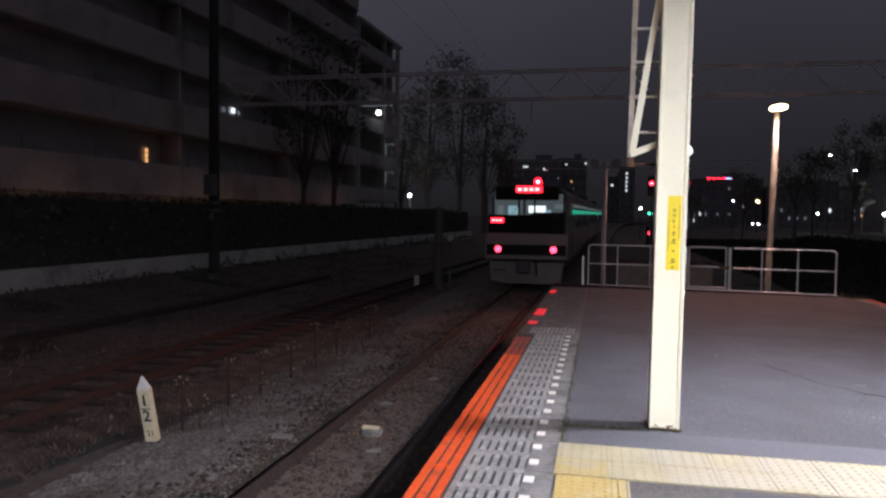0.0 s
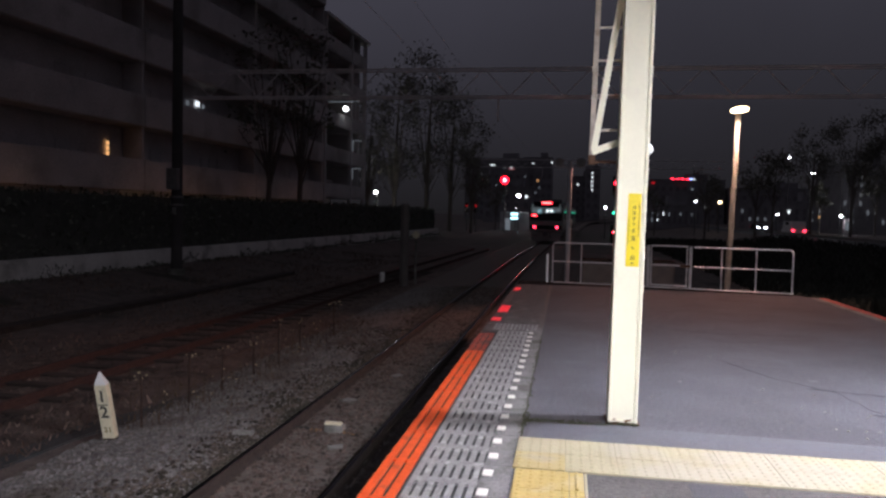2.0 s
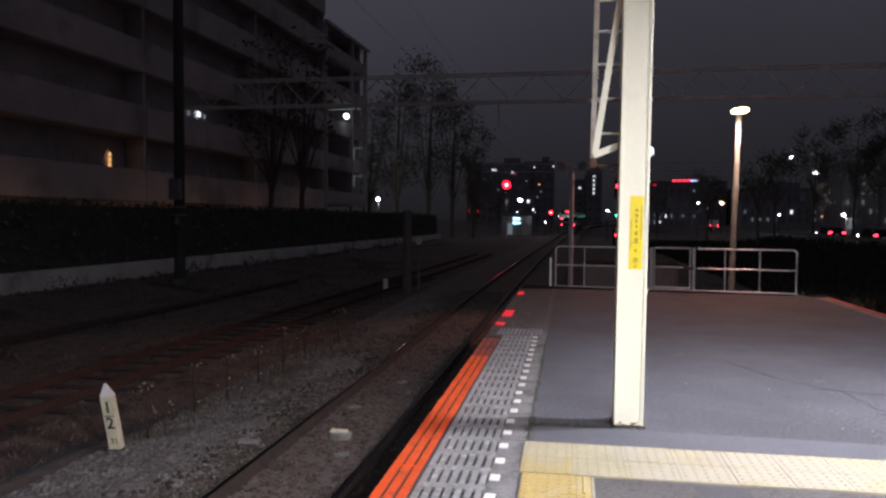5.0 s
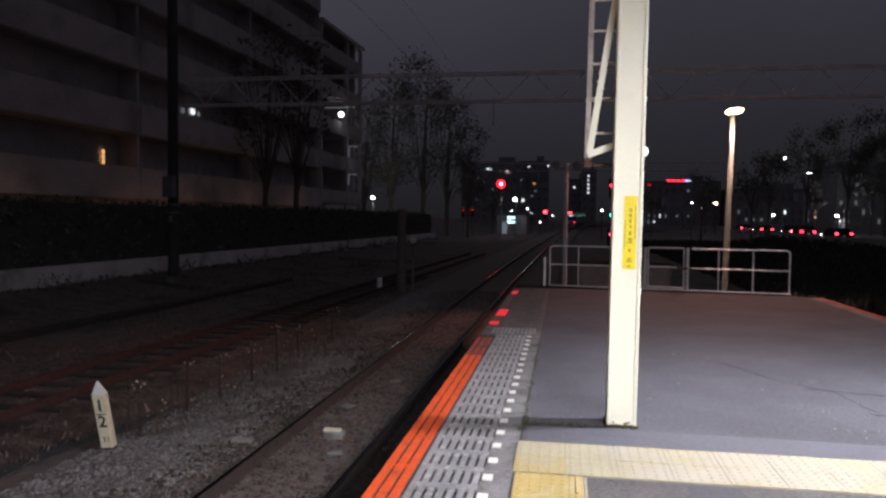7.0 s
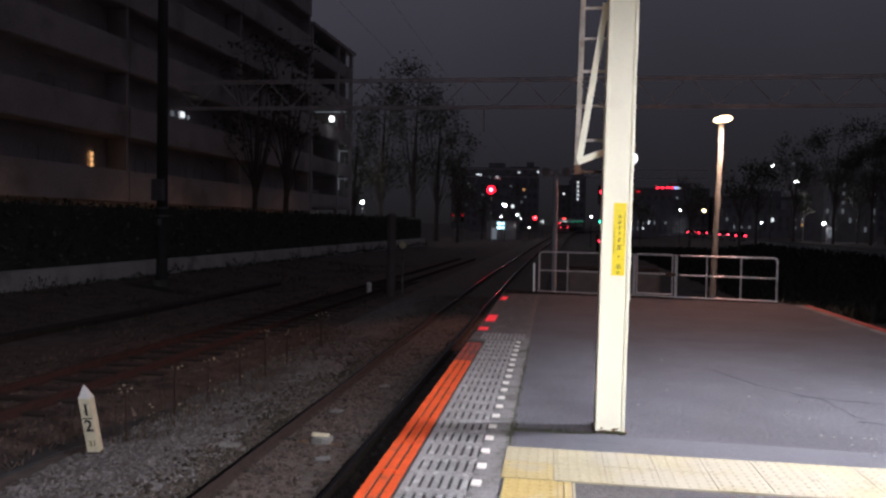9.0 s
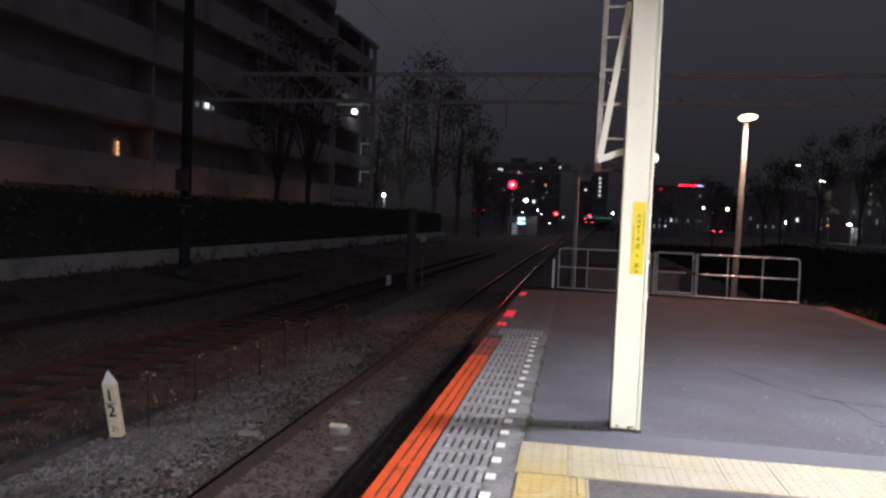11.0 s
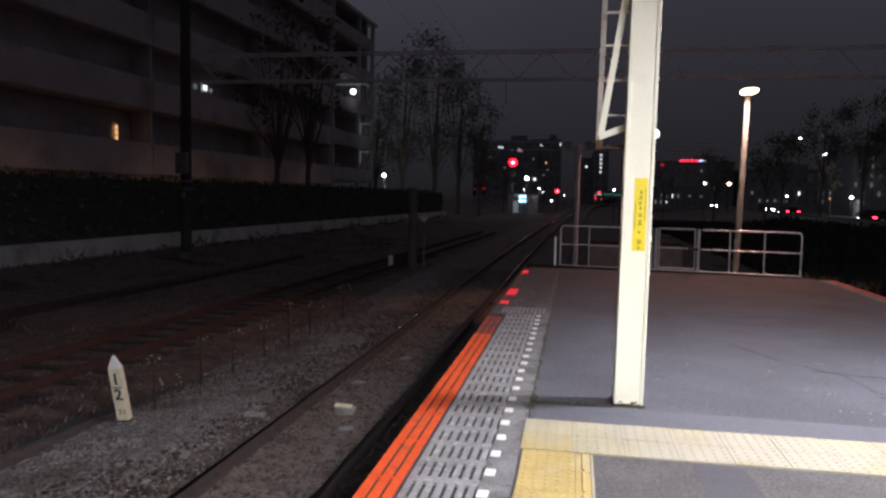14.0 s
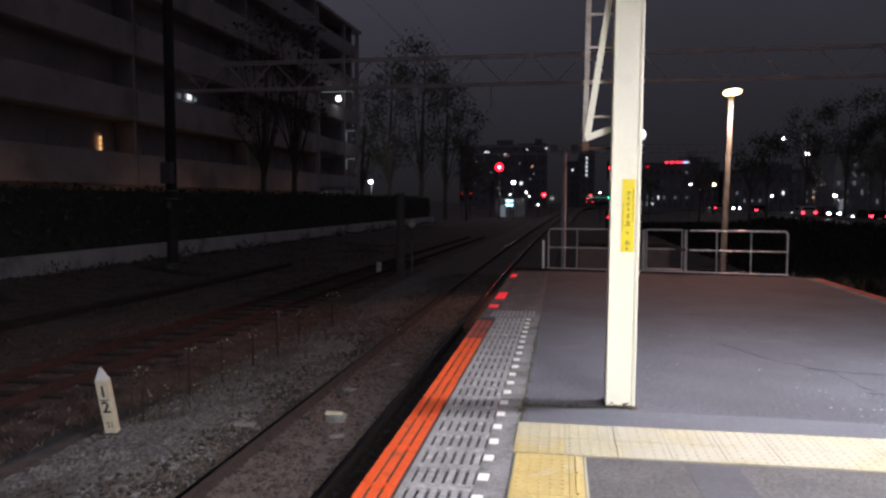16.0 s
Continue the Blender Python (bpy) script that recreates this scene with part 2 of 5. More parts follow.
train_steel = mat("moving_train_steel", (0.125, 0.125, 0.13), 0.4, 0.8, 0.12, 2, 40, 0.05)
train_white = mat("moving_train_white", (0.24, 0.23, 0.23), 0.4, 0, 0.1, 2, 40, 0.05)
train_black = mat("moving_train_black", (0.012, 0.012, 0.014), 0.15, 0, 0.1, 2, 40, 0)
train_grey = mat("moving_train_grey", (0.10, 0.10, 0.105), 0.7, 0.2, 0.2, 2, 40, 0.1)
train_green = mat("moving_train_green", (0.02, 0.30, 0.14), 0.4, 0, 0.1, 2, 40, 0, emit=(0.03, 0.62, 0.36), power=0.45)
rubber = mat("moving_rubber", (0.02, 0.02, 0.02), 0.8, 0, 0.2, 6, 60, 0.2)
car_paints = [mat("moving_car_silver", (0.45, 0.45, 0.47), 0.3, 0.6, 0.05, 3, 40, 0), mat("moving_car_black", (0.02, 0.02, 0.024), 0.25, 0.2, 0.05, 3, 40, 0),
              mat("moving_car_white", (0.75, 0.75, 0.74), 0.3, 0, 0.05, 3, 40, 0)]

red_signal = glow("red_signal_glow", (1.0, 0.006, 0.02), 7.0)
red_core = glow("red_signal_core", (1.0, 0.22, 0.26), 10.0)
red_small = glow("red_lamp_glow", (1.0, 0.02, 0.05), 6.0)
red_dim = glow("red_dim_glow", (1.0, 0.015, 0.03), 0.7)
red_faint = glow("red_faint_glow", (1.0, 0.35, 0.4), 0.25)
tail_glow = glow("tail_lamp_glow", (1.0, 0.03, 0.07), 10.0)
led_red = glow("red_led_sign_glow", (1.0, 0.012, 0.03), 5.0)
led_core = glow("red_led_text_glow", (1.0, 0.30, 0.28), 4.0)
green_glow = glow("green_signal_glow", (0.05, 1.0, 0.55), 8.0)
white_glow = glow("white_lamp_glow", (0.93, 0.97, 1.0), 26.0)
stair_glow = glow("stair_lamp_glow", (0.93, 0.97, 1.0), 4.0)
white_mid = glow("white_mid_glow", (0.85, 0.93, 1.0), 1.3)
white_faint = glow("white_faint_glow", (0.78, 0.86, 1.0), 0.11)
white_dim = glow("white_dim_glow", (0.75, 0.85, 1.0), 0.16)
warm_glow = glow("warm_lamp_glow", (1.0, 0.74, 0.42), 11.0)
warm_mid = glow("warm_window_glow", (1.0, 0.50, 0.20), 1.1)
cab_glow = glow("cab_light_glow", (0.42, 0.72, 0.85), 0.5)
cab_bright = glow("cab_bright_glow", (0.85, 0.95, 1.0), 1.3)
cab_dim = glow("cab_dim_glow", (0.5, 0.62, 0.7), 0.2)
cab_wall = glow("cab_wall_glow", (0.42, 0.5, 0.55), 0.14)
shop_glow = glow("shop_sign_glow", (0.45, 0.85, 1.0), 4.0)
blue_glow = glow("blue_glow", (0.25, 0.35, 1.0), 4.0)
head_glow = glow("head_lamp_glow", (0.80, 0.88, 1.0), 30.0)
tube_glow = glow("tube_glow", (1.0, 0.98, 0.98), 6.0)


# ---- mesh helpers ----
def box(bm, c, s, m=None, bevel=0.0):
    r = bmesh.ops.create_cube(bm, size=1.0, matrix=(m or Matrix()) @ Matrix.Translation(c) @ Matrix.Diagonal((*s, 1)))
    if bevel:
        es = list({e for v in r["verts"] for e in v.link_edges})
        bmesh.ops.bevel(bm, geom=es, offset=bevel, segments=2, affect="EDGES", profile=0.6)
    return bm


def rod(bm, a, b, r, seg=8, r2=None):
    a, b = Vector(a), Vector(b)
    d = b - a
    m = Matrix.Translation((a + b) / 2) @ d.to_track_quat("Z", "Y").to_matrix().to_4x4()
    bmesh.ops.create_cone(bm, cap_ends=True, segments=seg, radius1=r, radius2=r if r2 is None else r2, depth=d.length, matrix=m)
    return bm


def bar(bm, a, b, w, h):
    """A square bar from a to b, w across and h in the other direction."""
    a, b = Vector(a), Vector(b)
    d = b - a
    m = Matrix.Translation((a + b) / 2) @ d.to_track_quat("Z", "Y").to_matrix().to_4x4()
    bmesh.ops.create_cube(bm, size=1.0, matrix=m @ Matrix.Diagonal((w, h, d.length, 1)))
    return bm


def prism(bm, profile, y0, y1, axis="y"):
    """A closed profile of (u, v) drawn out between y0 and y1 along an axis."""
    def place(u, v, w):
        return {"y": (u, w, v), "x": (w, u, v), "z": (u, v, w)}[axis]
    a = [bm.verts.new(place(u, v, y0)) for u, v in profile]
    b = [bm.verts.new(place(u, v, y1)) for u, v in profile]
    k = len(profile)
    for i in range(k):
        bm.faces.new((a[i], a[(i + 1) % k], b[(i + 1) % k], b[i]))
    bm.faces.new(a[::-1])
    bm.faces.new(b)
    bmesh.ops.recalc_face_normals(bm, faces=bm.faces)
    return bm


def ball(bm, c, r, seg=12, squash=1.0):
    bmesh.ops.create_uvsphere(bm, u_segments=seg, v_segments=max(6, seg // 2), radius=r, matrix=Matrix.Translation(c) @ Matrix.Diagonal((1, 1, squash, 1)))
    return bm


def mesh_of(name, bm, material):
    me = bpy.data.meshes.new(name)
    bm.to_mesh(me)
    bm.free()
    me.materials.append(material)
    return me


def part(name, bm, material, parent=None, label="", smooth=False):
    me = mesh_of(name, bm, material)
    if smooth:
        me.shade_smooth()
    ob = new(name, me)
    ob.parent = parent
    return tagged(ob, label)


def base(name, x=0, y=0, z=0, label="", category="", group="", kind="", rz=0):
    ob = new(name)
    ob.matrix_world = pose(x, y, z, 0, 0, rz)
    return tagged(ob, label, category, group, kind)


def B():
    return bmesh.new()


def raw(name, verts, faces, material, parent=None):
    me = bpy.data.meshes.new(name)
    me.from_pydata([tuple(v) for v in verts], [], [tuple(f) for f in faces])
    me.materials.append(material)
    ob = new(name, me)
    ob.parent = parent
    return ob


def words(text, size, m, material, parent, name="lettering"):
    """Writing in the built-in font, turned into a thin mesh."""
    cu = bpy.data.curves.new(name, "FONT")
    cu.body, cu.size, cu.align_x, cu.align_y, cu.extrude = text, size, "CENTER", "CENTER", 0.0008
    cu.offset = size * 0.022
    tmp = bpy.data.objects.new("tmp", cu)
    me = bpy.data.meshes.new_from_object(tmp)
    bpy.data.objects.remove(tmp)
    me.materials.clear()
    me.materials.append(material)
    me.transform(m)
    ob = new(name, me)
    ob.parent = parent
    return ob


# ---- the line of the track ----
TRACK_Y = np.array([-40, 0, 20, 36, 56, 85, 104, 152, 218, 256, 330, 420.0])
TRACK_X = np.array([-1.68, -1.68, -1.66, -1.46, -1.05, -0.30, 0.20, 1.7, 5.0, 10.0, 22.0, 42.0])
TRACK_Z = np.array([-1.1, -1.1, -1.075, -0.99, -0.93, -0.85, -0.78, -0.7, -0.1, 0.15, 0.3, 0.3])


def track(y, shift=0.0):
    """The middle of the main track at y: x, z, and dx/dy."""
    def at(q):
        w = np.linspace(-14, 14, 15)
        return float(np.mean(np.interp(q + w, TRACK_Y, TRACK_X))), float(np.mean(np.interp(q + w, TRACK_Y, TRACK_Z)))
    (x, z), (x2, _), (x1, _) = at(y), at(y + 2), at(y - 2)
    return x + shift, z, (x2 - x1) / 4


RAIL = [(-0.062, -0.15), (0.062, -0.15), (0.062, -0.138), (0.012, -0.115), (0.010, -0.04), (0.033, -0.03), (0.033, -0.012), (0.028, -0.005), (0.017, -0.0016), (0.0, 0.0),
        (-0.017, -0.0016), (-0.028, -0.005), (-0.033, -0.012), (-0.033, -0.03), (-0.010, -0.04), (-0.012, -0.115), (-0.062, -0.138)]


def rail_mesh(name, off, y0, y1, step, centre, top, side, parent):
    ys = np.arange(y0, y1 + 0.01, step)
    verts, faces, k = [], [], len(RAIL)
    for y in ys:
        x, z, d = centre(y)
        verts += [(x + off + u, y - d * (off + u), z + v) for u, v in RAIL]
    for i in range(len(ys) - 1):
        for j in range(k):
            faces.append((i * k + j, i * k + (j + 1) % k, (i + 1) * k + (j + 1) % k, (i + 1) * k + j))
    ob = raw(name, verts, faces, side, parent)
    ob.data.materials.append(top)
    for i, p in enumerate(ob.data.polygons):
        if i % k in (7, 8, 9, 10):   # the rounded, polished running surface
            p.material_index = 1
            p.use_smooth = True
    return ob


# ---- ground ----
g = B()
xs = [-2500, -400, -120, -60, -24, -15, -13.5, -11.5, -10, -4.6, 7, 14, 20, 25, 38, 60, 150, 500, 2500]
ys = [-2500, -300, -60, -20, 0, 20, 50, 90, 130, 180, 250, 400, 900, 2500]


def ground_z(x, y):
    z = -1.42
    if x > 20:
        z = -1.42 + 0.75 * min(1.0, (x - 20) / 5)
    if x < -10:
        z = -1.42 + 0.5 * min(1.0, (-11.5 - x) / 3.5) if x < -11.5 else -1.42
    return z + 0.55 * min(1.0, max(0.0, (y - 60) / 190))


grid = [[g.verts.new((x, y, ground_z(x, y))) for x in xs] for y in ys]
for j in range(len(ys) - 1):
    for i in range(len(xs) - 1):
        g.faces.new((grid[j][i], grid[j][i + 1], grid[j + 1][i + 1], grid[j + 1][i]))
ground = part("ground", g, soil)
tagged(ground, "dark bare soil and weeds beside the railway", "ground", kind="structure")

# raised ballast of the main track, following its curve
v, f = [], []
prof = [(-3.0, -0.33), (-2.0, -0.2), (-1.4, -0.145), (0, -0.14), (1.4, -0.145), (1.75, -0.2), (2.2, -0.33)]
ysb = list(np.arange(-20, 120, 4.0)) + list(np.arange(120, 400, 15.0))
for y in ysb:
    x, z, d = track(y)
    v += [(x + u, y - d * u, z + w) for u, w in prof]
k = len(prof)
for i in range(len(ysb) - 1):
    for j in range(k - 1):
        f.append((i * k + j, i * k + j + 1, (i + 1) * k + j + 1, (i + 1) * k + j))
tagged(raw("ballast", v, f, ballast_bed), "grey crushed stone bed under the main railway track", "ballast", kind="structure")


def siding(y):
    """The middle of the rusty side track."""
    return -6.95 + 0.03 * max(0.0, y - 8), -1.2, 0.03


v, f = [], []
ysb = list(np.arange(-20, 61, 4.0))
prof2 = [(-2.2, -0.24), (-1.6, -0.15), (0, -0.155), (1.6, -0.15), (2.0, -0.22)]
for y in ysb:
    x, z, d = siding(y)
    v += [(x + u, y, z + w) for u, w in prof2]
k = len(prof2)
for i in range(len(ysb) - 1):
    for j in range(k - 1):
        f.append((i * k + j, i * k + j + 1, (i + 1) * k + j + 1, (i + 1) * k + j))
tagged(raw("siding_ballast", v, f, ballast_brown), "brown rust-stained stone bed under the side track", "ballast", kind="structure")


def stones(name, count, where, size, material, label, seed):
    """Loose crushed stones strewn over a bed."""
    rng = np.random.default_rng(seed)
    octa = np.array([(1, 0, 0), (-1, 0, 0), (0, 1, 0), (0, -1, 0), (0, 0, 1), (0, 0, -1)], float)
    tri = np.array([(0, 2, 4), (2, 1, 4), (1, 3, 4), (3, 0, 4), (2, 0, 5), (1, 2, 5), (3, 1, 5), (0, 3, 5)])
    pts = np.array([where(rng) for _ in range(count)])
    r = size * rng.uniform(0.5, 1.25, (count, 1, 1)) * rng.uniform(0.6, 1.3, (count, 6, 1))
    a = rng.uniform(0, 6.28, count)
    ca, sa = np.cos(a), np.sin(a)
    shape = octa[None] * r * np.array([1, 0.8, 0.62])
    shape = shape + rng.normal(0, size * 0.12, shape.shape)
    x = shape[..., 0] * ca[:, None] - shape[..., 1] * sa[:, None]
    y = shape[..., 0] * sa[:, None] + shape[..., 1] * ca[:, None]
    verts = np.stack([x, y, shape[..., 2]], -1) + pts[:, None]
    faces = (tri[None] + 6 * np.arange(count)[:, None, None]).reshape(-1, 3)
    ob = raw(name, verts.reshape(-1, 3).tolist(), faces.tolist(), material)
    return tagged(ob, label, "gravel", kind="stuff")


def on_main(rng):
    y = 3.2 + 24 * rng.random() ** 1.5
    u = rng.uniform(-2.95, -0.6) if rng.random() < 0.8 else rng.uniform(0.6, 1.62)
    x, z, d = track_fast(y)
    return x + u, y, z + float(np.interp(u, [p[0] for p in prof], [p[1] for p in prof])) + 0.004


def track_fast(y):
    return float(np.interp(y, TRACK_Y, TRACK_X)), float(np.interp(y, TRACK_Y, TRACK_Z)), 0.0


def on_siding(rng):
    y = 3.5 + 26 * rng.random() ** 1.4
    u = rng.uniform(-2.0, 1.6)
    x, z, d = siding(y)
    return x + u, y, z + float(np.interp(u, [p[0] for p in prof2], [p[1] for p in prof2])) + 0.004


def between_rails(rng):
    y = 3.2 + 24 * rng.random() ** 1.5
    x, z, d = track_fast(y)
    return x + rng.uniform(-0.5, 0.48), y, z - 0.133


stones("track_stones", 7000, between_rails, 0.036, ballast_brown, "rust-brown crushed stones between the rails", 5)
stones("ballast_stones", 36000, on_main, 0.031, ballast, "loose grey crushed stones between and beside the rails", 3)


def beside_rail(rng):
    y = 3.2 + 24 * rng.random() ** 1.5
    u = -0.62 - abs(rng.normal(0, 0.42 + 0.16 * math.sin(1.3 * y) + 0.1 * math.sin(3.1 * y + 1)))
    x, z, d = track_fast(y)
    return x + u, y, z + float(np.interp(u, [p[0] for p in prof], [p[1] for p in prof])) + 0.012


stones("rusty_stones", 10000, beside_rail, 0.036, ballast_mossy, "crushed stones stained by rust beside the rail", 6)
stones("siding_stones", 9000, on_siding, 0.036, ballast_brown, "rust-brown crushed stones along the side track", 4)

# ---- tracks ----
main_track = tagged(base("railway_track"), "main railway track with worn shiny rails curving away", "track", kind="structure")
for off in (-0.556, 0.605):
    rail_mesh("rail", off, -12, 300, 1.0, track, rail_top, rail_side, main_track)
side_track = tagged(base("side_track"), "disused side track with rusty rails on old wooden sleepers", "track", kind="structure")
for off in (-0.565, 0.565):
    rail_mesh("rail", off, -12, 58, 2.0, siding, rusty_rail, rusty_rail, side_track)
bm = B()
box(bm, (0, 0, -0.075), (2.0, 0.22, 0.15), bevel=0.012)
sleeper_me = mesh_of("sleeper", bm, sleeper_grey)
bm = B()
box(bm, (0, 0, -0.075), (2.1, 0.21, 0.15), bevel=0.008)
sleeper_old_me = mesh_of("sleeper", bm, sleeper_wood)
for i in range(90):
    y = 1.0 + 0.62 * i
    x, z, d = track(y)
    o = new("sleeper", sleeper_me)
    o.parent = main_track
    o.matrix_world = pose(x, y, z - 0.136, 0, 0, -math.degrees(d))
for i in range(48):
    y = 1.2 + 0.72 * i
    x, z, d = siding(y)
    o = new("sleeper", sleeper_old_me)
    o.parent = side_track
    o.matrix_world = pose(x, y, z - 0.115 + 0.01 * math.sin(i * 2.1), 0, 0, random.uniform(-2, 2))

# ---- platform ----
bm = B()
outline = [(0.22, -14), (5.62, -14), (5.62, 15.3), (5.30, 15.95), (0.22, 16.85)]
prism(bm, outline, -1.5, -0.35, "z")
platform = part("platform", bm, concrete_old)
tagged(platform, "concrete island platform base standing beside the track", "platform", kind="structure")
bm = B()
prism(bm, [(0.75, -14), (5.60, -14), (5.60, 15.36), (5.36, 15.98), (0.75, 16.78)], -0.35, 0.0, "z")
asph = part("platform_surface", bm, asphalt)
tagged(asph, "worn dark grey asphalt platform surface with patches", "pavement", kind="structure")
bm = B()
prism(bm, [(0.58, -14), (0.75, -14), (0.75, 9.64), (0.58, 9.64)], -0.35, -0.006, "z")
prism(bm, [(0.0, -14), (0.58, -14), (0.58, 9.64), (0.0, 9.64)], -0.35, -0.06, "z")
kerb = part("platform_edge", bm, slab_grey)
tagged(kerb, "grey concrete platform edge strip beside the track", "platform edge", kind="structure")
bm = B()
prism(bm, [(5.60, -14), (5.86, -14), (5.86, 15.42), (5.60, 15.42)], -0.35, 0.0, "z")
far_edge = part("platform_far_edge", bm, concrete)
tagged(far_edge, "concrete edge along the far side of the platform", "platform edge", kind="structure")
bm = B()
box(bm, (5.80, 0.7, 0.004), (0.12, 29.3, 0.008))
part("edge_stripe", bm, edge_red_tint, far_edge, "worn orange warning stripe with red light put into its colour")
bm = B()
prism(bm, [(0.0, 9.64), (0.75, 9.64), (0.75, 16.78), (0.0, 16.92)], -0.35, -0.010, "z")
part("end_strip", bm, plate_dark, kerb)
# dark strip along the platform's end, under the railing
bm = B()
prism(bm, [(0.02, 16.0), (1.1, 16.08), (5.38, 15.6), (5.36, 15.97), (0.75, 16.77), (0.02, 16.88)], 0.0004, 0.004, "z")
tagged(part("end_strip_dark", bm, crack_dark), "dark strip along the platform's end", "pavement", kind="structure")
# shallow dark tray; its colour puts the shade into the grating slots
bm = B()
box(bm, (0.29, -2.2, -0.036), (0.575, 23.6, 0.040))
part("slot_shade_tray", bm, grating_dark, kerb)

# asphalt repairs
bm = B()
prism(bm, [(1.17, -14), (5.58, -14), (5.58, 4.455), (1.17, 4.455)], 0.0004, 0.003, "z")
tagged(part("asphalt_old", bm, asphalt_worn), "older coarse grey asphalt inside the tactile paving", "pavement", kind="structure")
bm = B()
prism(bm, [(1.72, 2.2), (2.1, 2.2), (2.02, 3.4), (1.98, 4.42), (1.70, 4.42), (1.73, 3.4)], 0.0005, 0.005, "z")
tagged(part("asphalt_repair", bm, asphalt_smooth), "smooth darker asphalt repair strip in the platform", "pavement", kind="structure")
bm = B()
prism(bm, [(0.80, 5.09), (6.0, 5.09), (5.60, 5.3), (2.3, 5.46), (1.2, 5.47), (0.80, 5.45)], 0.0005, 0.0045, "z")
tagged(part("asphalt_repair", bm, asphalt_patch), "smooth blue-grey asphalt repair beside the tactile paving", "pavement", kind="structure")



def ribbon(name, pts, w, material, label, z=0.0006):
    """A thin crooked line on the platform."""
    rg = random.Random(len(pts) + int(100 * pts[0][0]))
    fine = []
    for (xa, ya), (xb, yb) in zip(pts, pts[1:]):
        for q in range(10):
            fine.append((xa + (xb - xa) * q / 10 + rg.gauss(0, 0.012), ya + (yb - ya) * q / 10 + rg.gauss(0, 0.018)))
    verts, faces = [], []
    for i, (x, y) in enumerate(fine):
        ww = w * rg.uniform(0.4, 1.3)
        verts += [(x - ww * 0.5, y - ww, z), (x + ww * 0.5, y + ww, z)]
        if i:
            faces.append((2 * i - 2, 2 * i - 1, 2 * i + 1, 2 * i))
    return tagged(raw(name, verts, faces, material, None), label, "pavement", kind="structure")


for pts in ([(2.6, 8.3), (2.9, 7.5), (3.3, 7.0), (3.4, 6.3)], [(3.1, 7.1), (3.9, 6.9), (4.9, 7.2)], [(3.3, 6.3), (3.9, 6.05), (4.6, 6.1), (5.3, 5.8)],
            [(2.2, 10.5), (3.0, 10.1), (4.2, 10.3)], [(1.2, 5.33), (1.9, 5.3), (2.6, 5.36)], [(1.25, 3.9), (1.4, 3.2), (1.35, 2.6)]):
    ribbon("asphalt_crack", pts, 0.009, crack_dark, "thin crooked crack in the platform asphalt")
ribbon("edge_joint", [(0.752, 5.1), (0.75, 7.0), (0.753, 8.6), (0.75, 9.6)], 0.012, moss, "dark mossy joint along the platform edge slabs")


def dabs(name, spots, squash, material, label, category):
    """Many small flattened lumps, joined."""
    octa = ((1, 0, 0), (0.7, 0.7, 0), (0, 1, 0), (-0.7, 0.7, 0), (-1, 0, 0), (-0.7, -0.7, 0), (0, -1, 0), (0.7, -0.7, 0), (0, 0, 1))
    verts, faces = [], []
    for x, y, z, r in spots:
        n = len(verts)
        verts += [(x + r * a, y + r * c, z + r * squash * d) for a, c, d in octa]
        faces += [(n + q, n + (q + 1) % 8, n + 8) for q in range(8)]
    return tagged(raw(name, verts, faces, material), label, category, kind="stuff")


rg = random.Random(77)
spots = [(0.75 + abs(rg.gauss(0, 0.04)) * rg.choice((-0.6, 1)), 5.45 + rg.uniform(-0.12, 0.3), 0.0008, rg.uniform(0.005, 0.014)) for _ in range(45)]
# this row of dabs greens and darkens the line of the post's shadow
spots += [(0.76 + 0.56 * rg.random() ** 1.4, 5.52 + rg.gauss(0, 0.035), 0.0008, rg.uniform(0.004, 0.012)) for _ in range(340)]
spots += [(0.75 + rg.gauss(0, 0.012), rg.uniform(5.1, 9.5), 0.0008, rg.uniform(0.004, 0.013)) for _ in range(260)]
dabs("moss_patch", spots, 0.4, moss, "small green moss along the platform joint and the post's shadow line", "moss")

# scuffed, crumbling spots where the asphalt has worn pale
for px0, py0, n2, seed2 in ((3.95, 6.0, 16, 3), (4.7, 6.5, 12, 4), (3.6, 7.6, 7, 5)):
    rg = random.Random(seed2)
    bm = B()
    for q in range(n2):
        cx, cy, ra = px0 + rg.gauss(0, 0.3), py0 + rg.gauss(0, 0.14), rg.uniform(0.015, 0.06)
        ring = [bm.verts.new((cx + ra * rg.uniform(0.5, 1.6) * math.cos(a2), cy + ra * rg.uniform(0.25, 0.7) * math.sin(a2), 0.0016)) for a2 in np.linspace(0, 5.6, 9)]
        bm.faces.new(ring)
    tagged(part("asphalt_scuff", bm, asphalt_pale), "pale scuffed spots where the asphalt crumbles", "pavement", kind="structure")

# pale grit and crumbs lying on the asphalt
bm = B()
rg = random.Random(78)
for i in range(130):
    gx, gy = rg.uniform(1.0, 5.4), 5.3 + 6.5 * rg.random() ** 1.6
    if rg.random() < 0.4:
        gx, gy = 3.6 + rg.gauss(0, 0.5), 6.0 + rg.gauss(0, 0.35)
    ball(bm, (gx, gy, 0.005), rg.uniform(0.004, 0.011), 5, 0.5)
tagged(part("platform_grit", bm, concrete_old), "pale grit and crumbs scattered on the platform asphalt", "grit", kind="stuff")

# ---- canopy above and behind the camera ----
canopy = base("canopy", label="steel platform canopy with painted underside and purlins", category="roof", kind="structure")
bm = B()
box(bm, (2.9, -3.75, 3.92), (6.1, 20.9, 0.06))
part("roof_sheet", bm, old_paint, canopy)
bm = B()
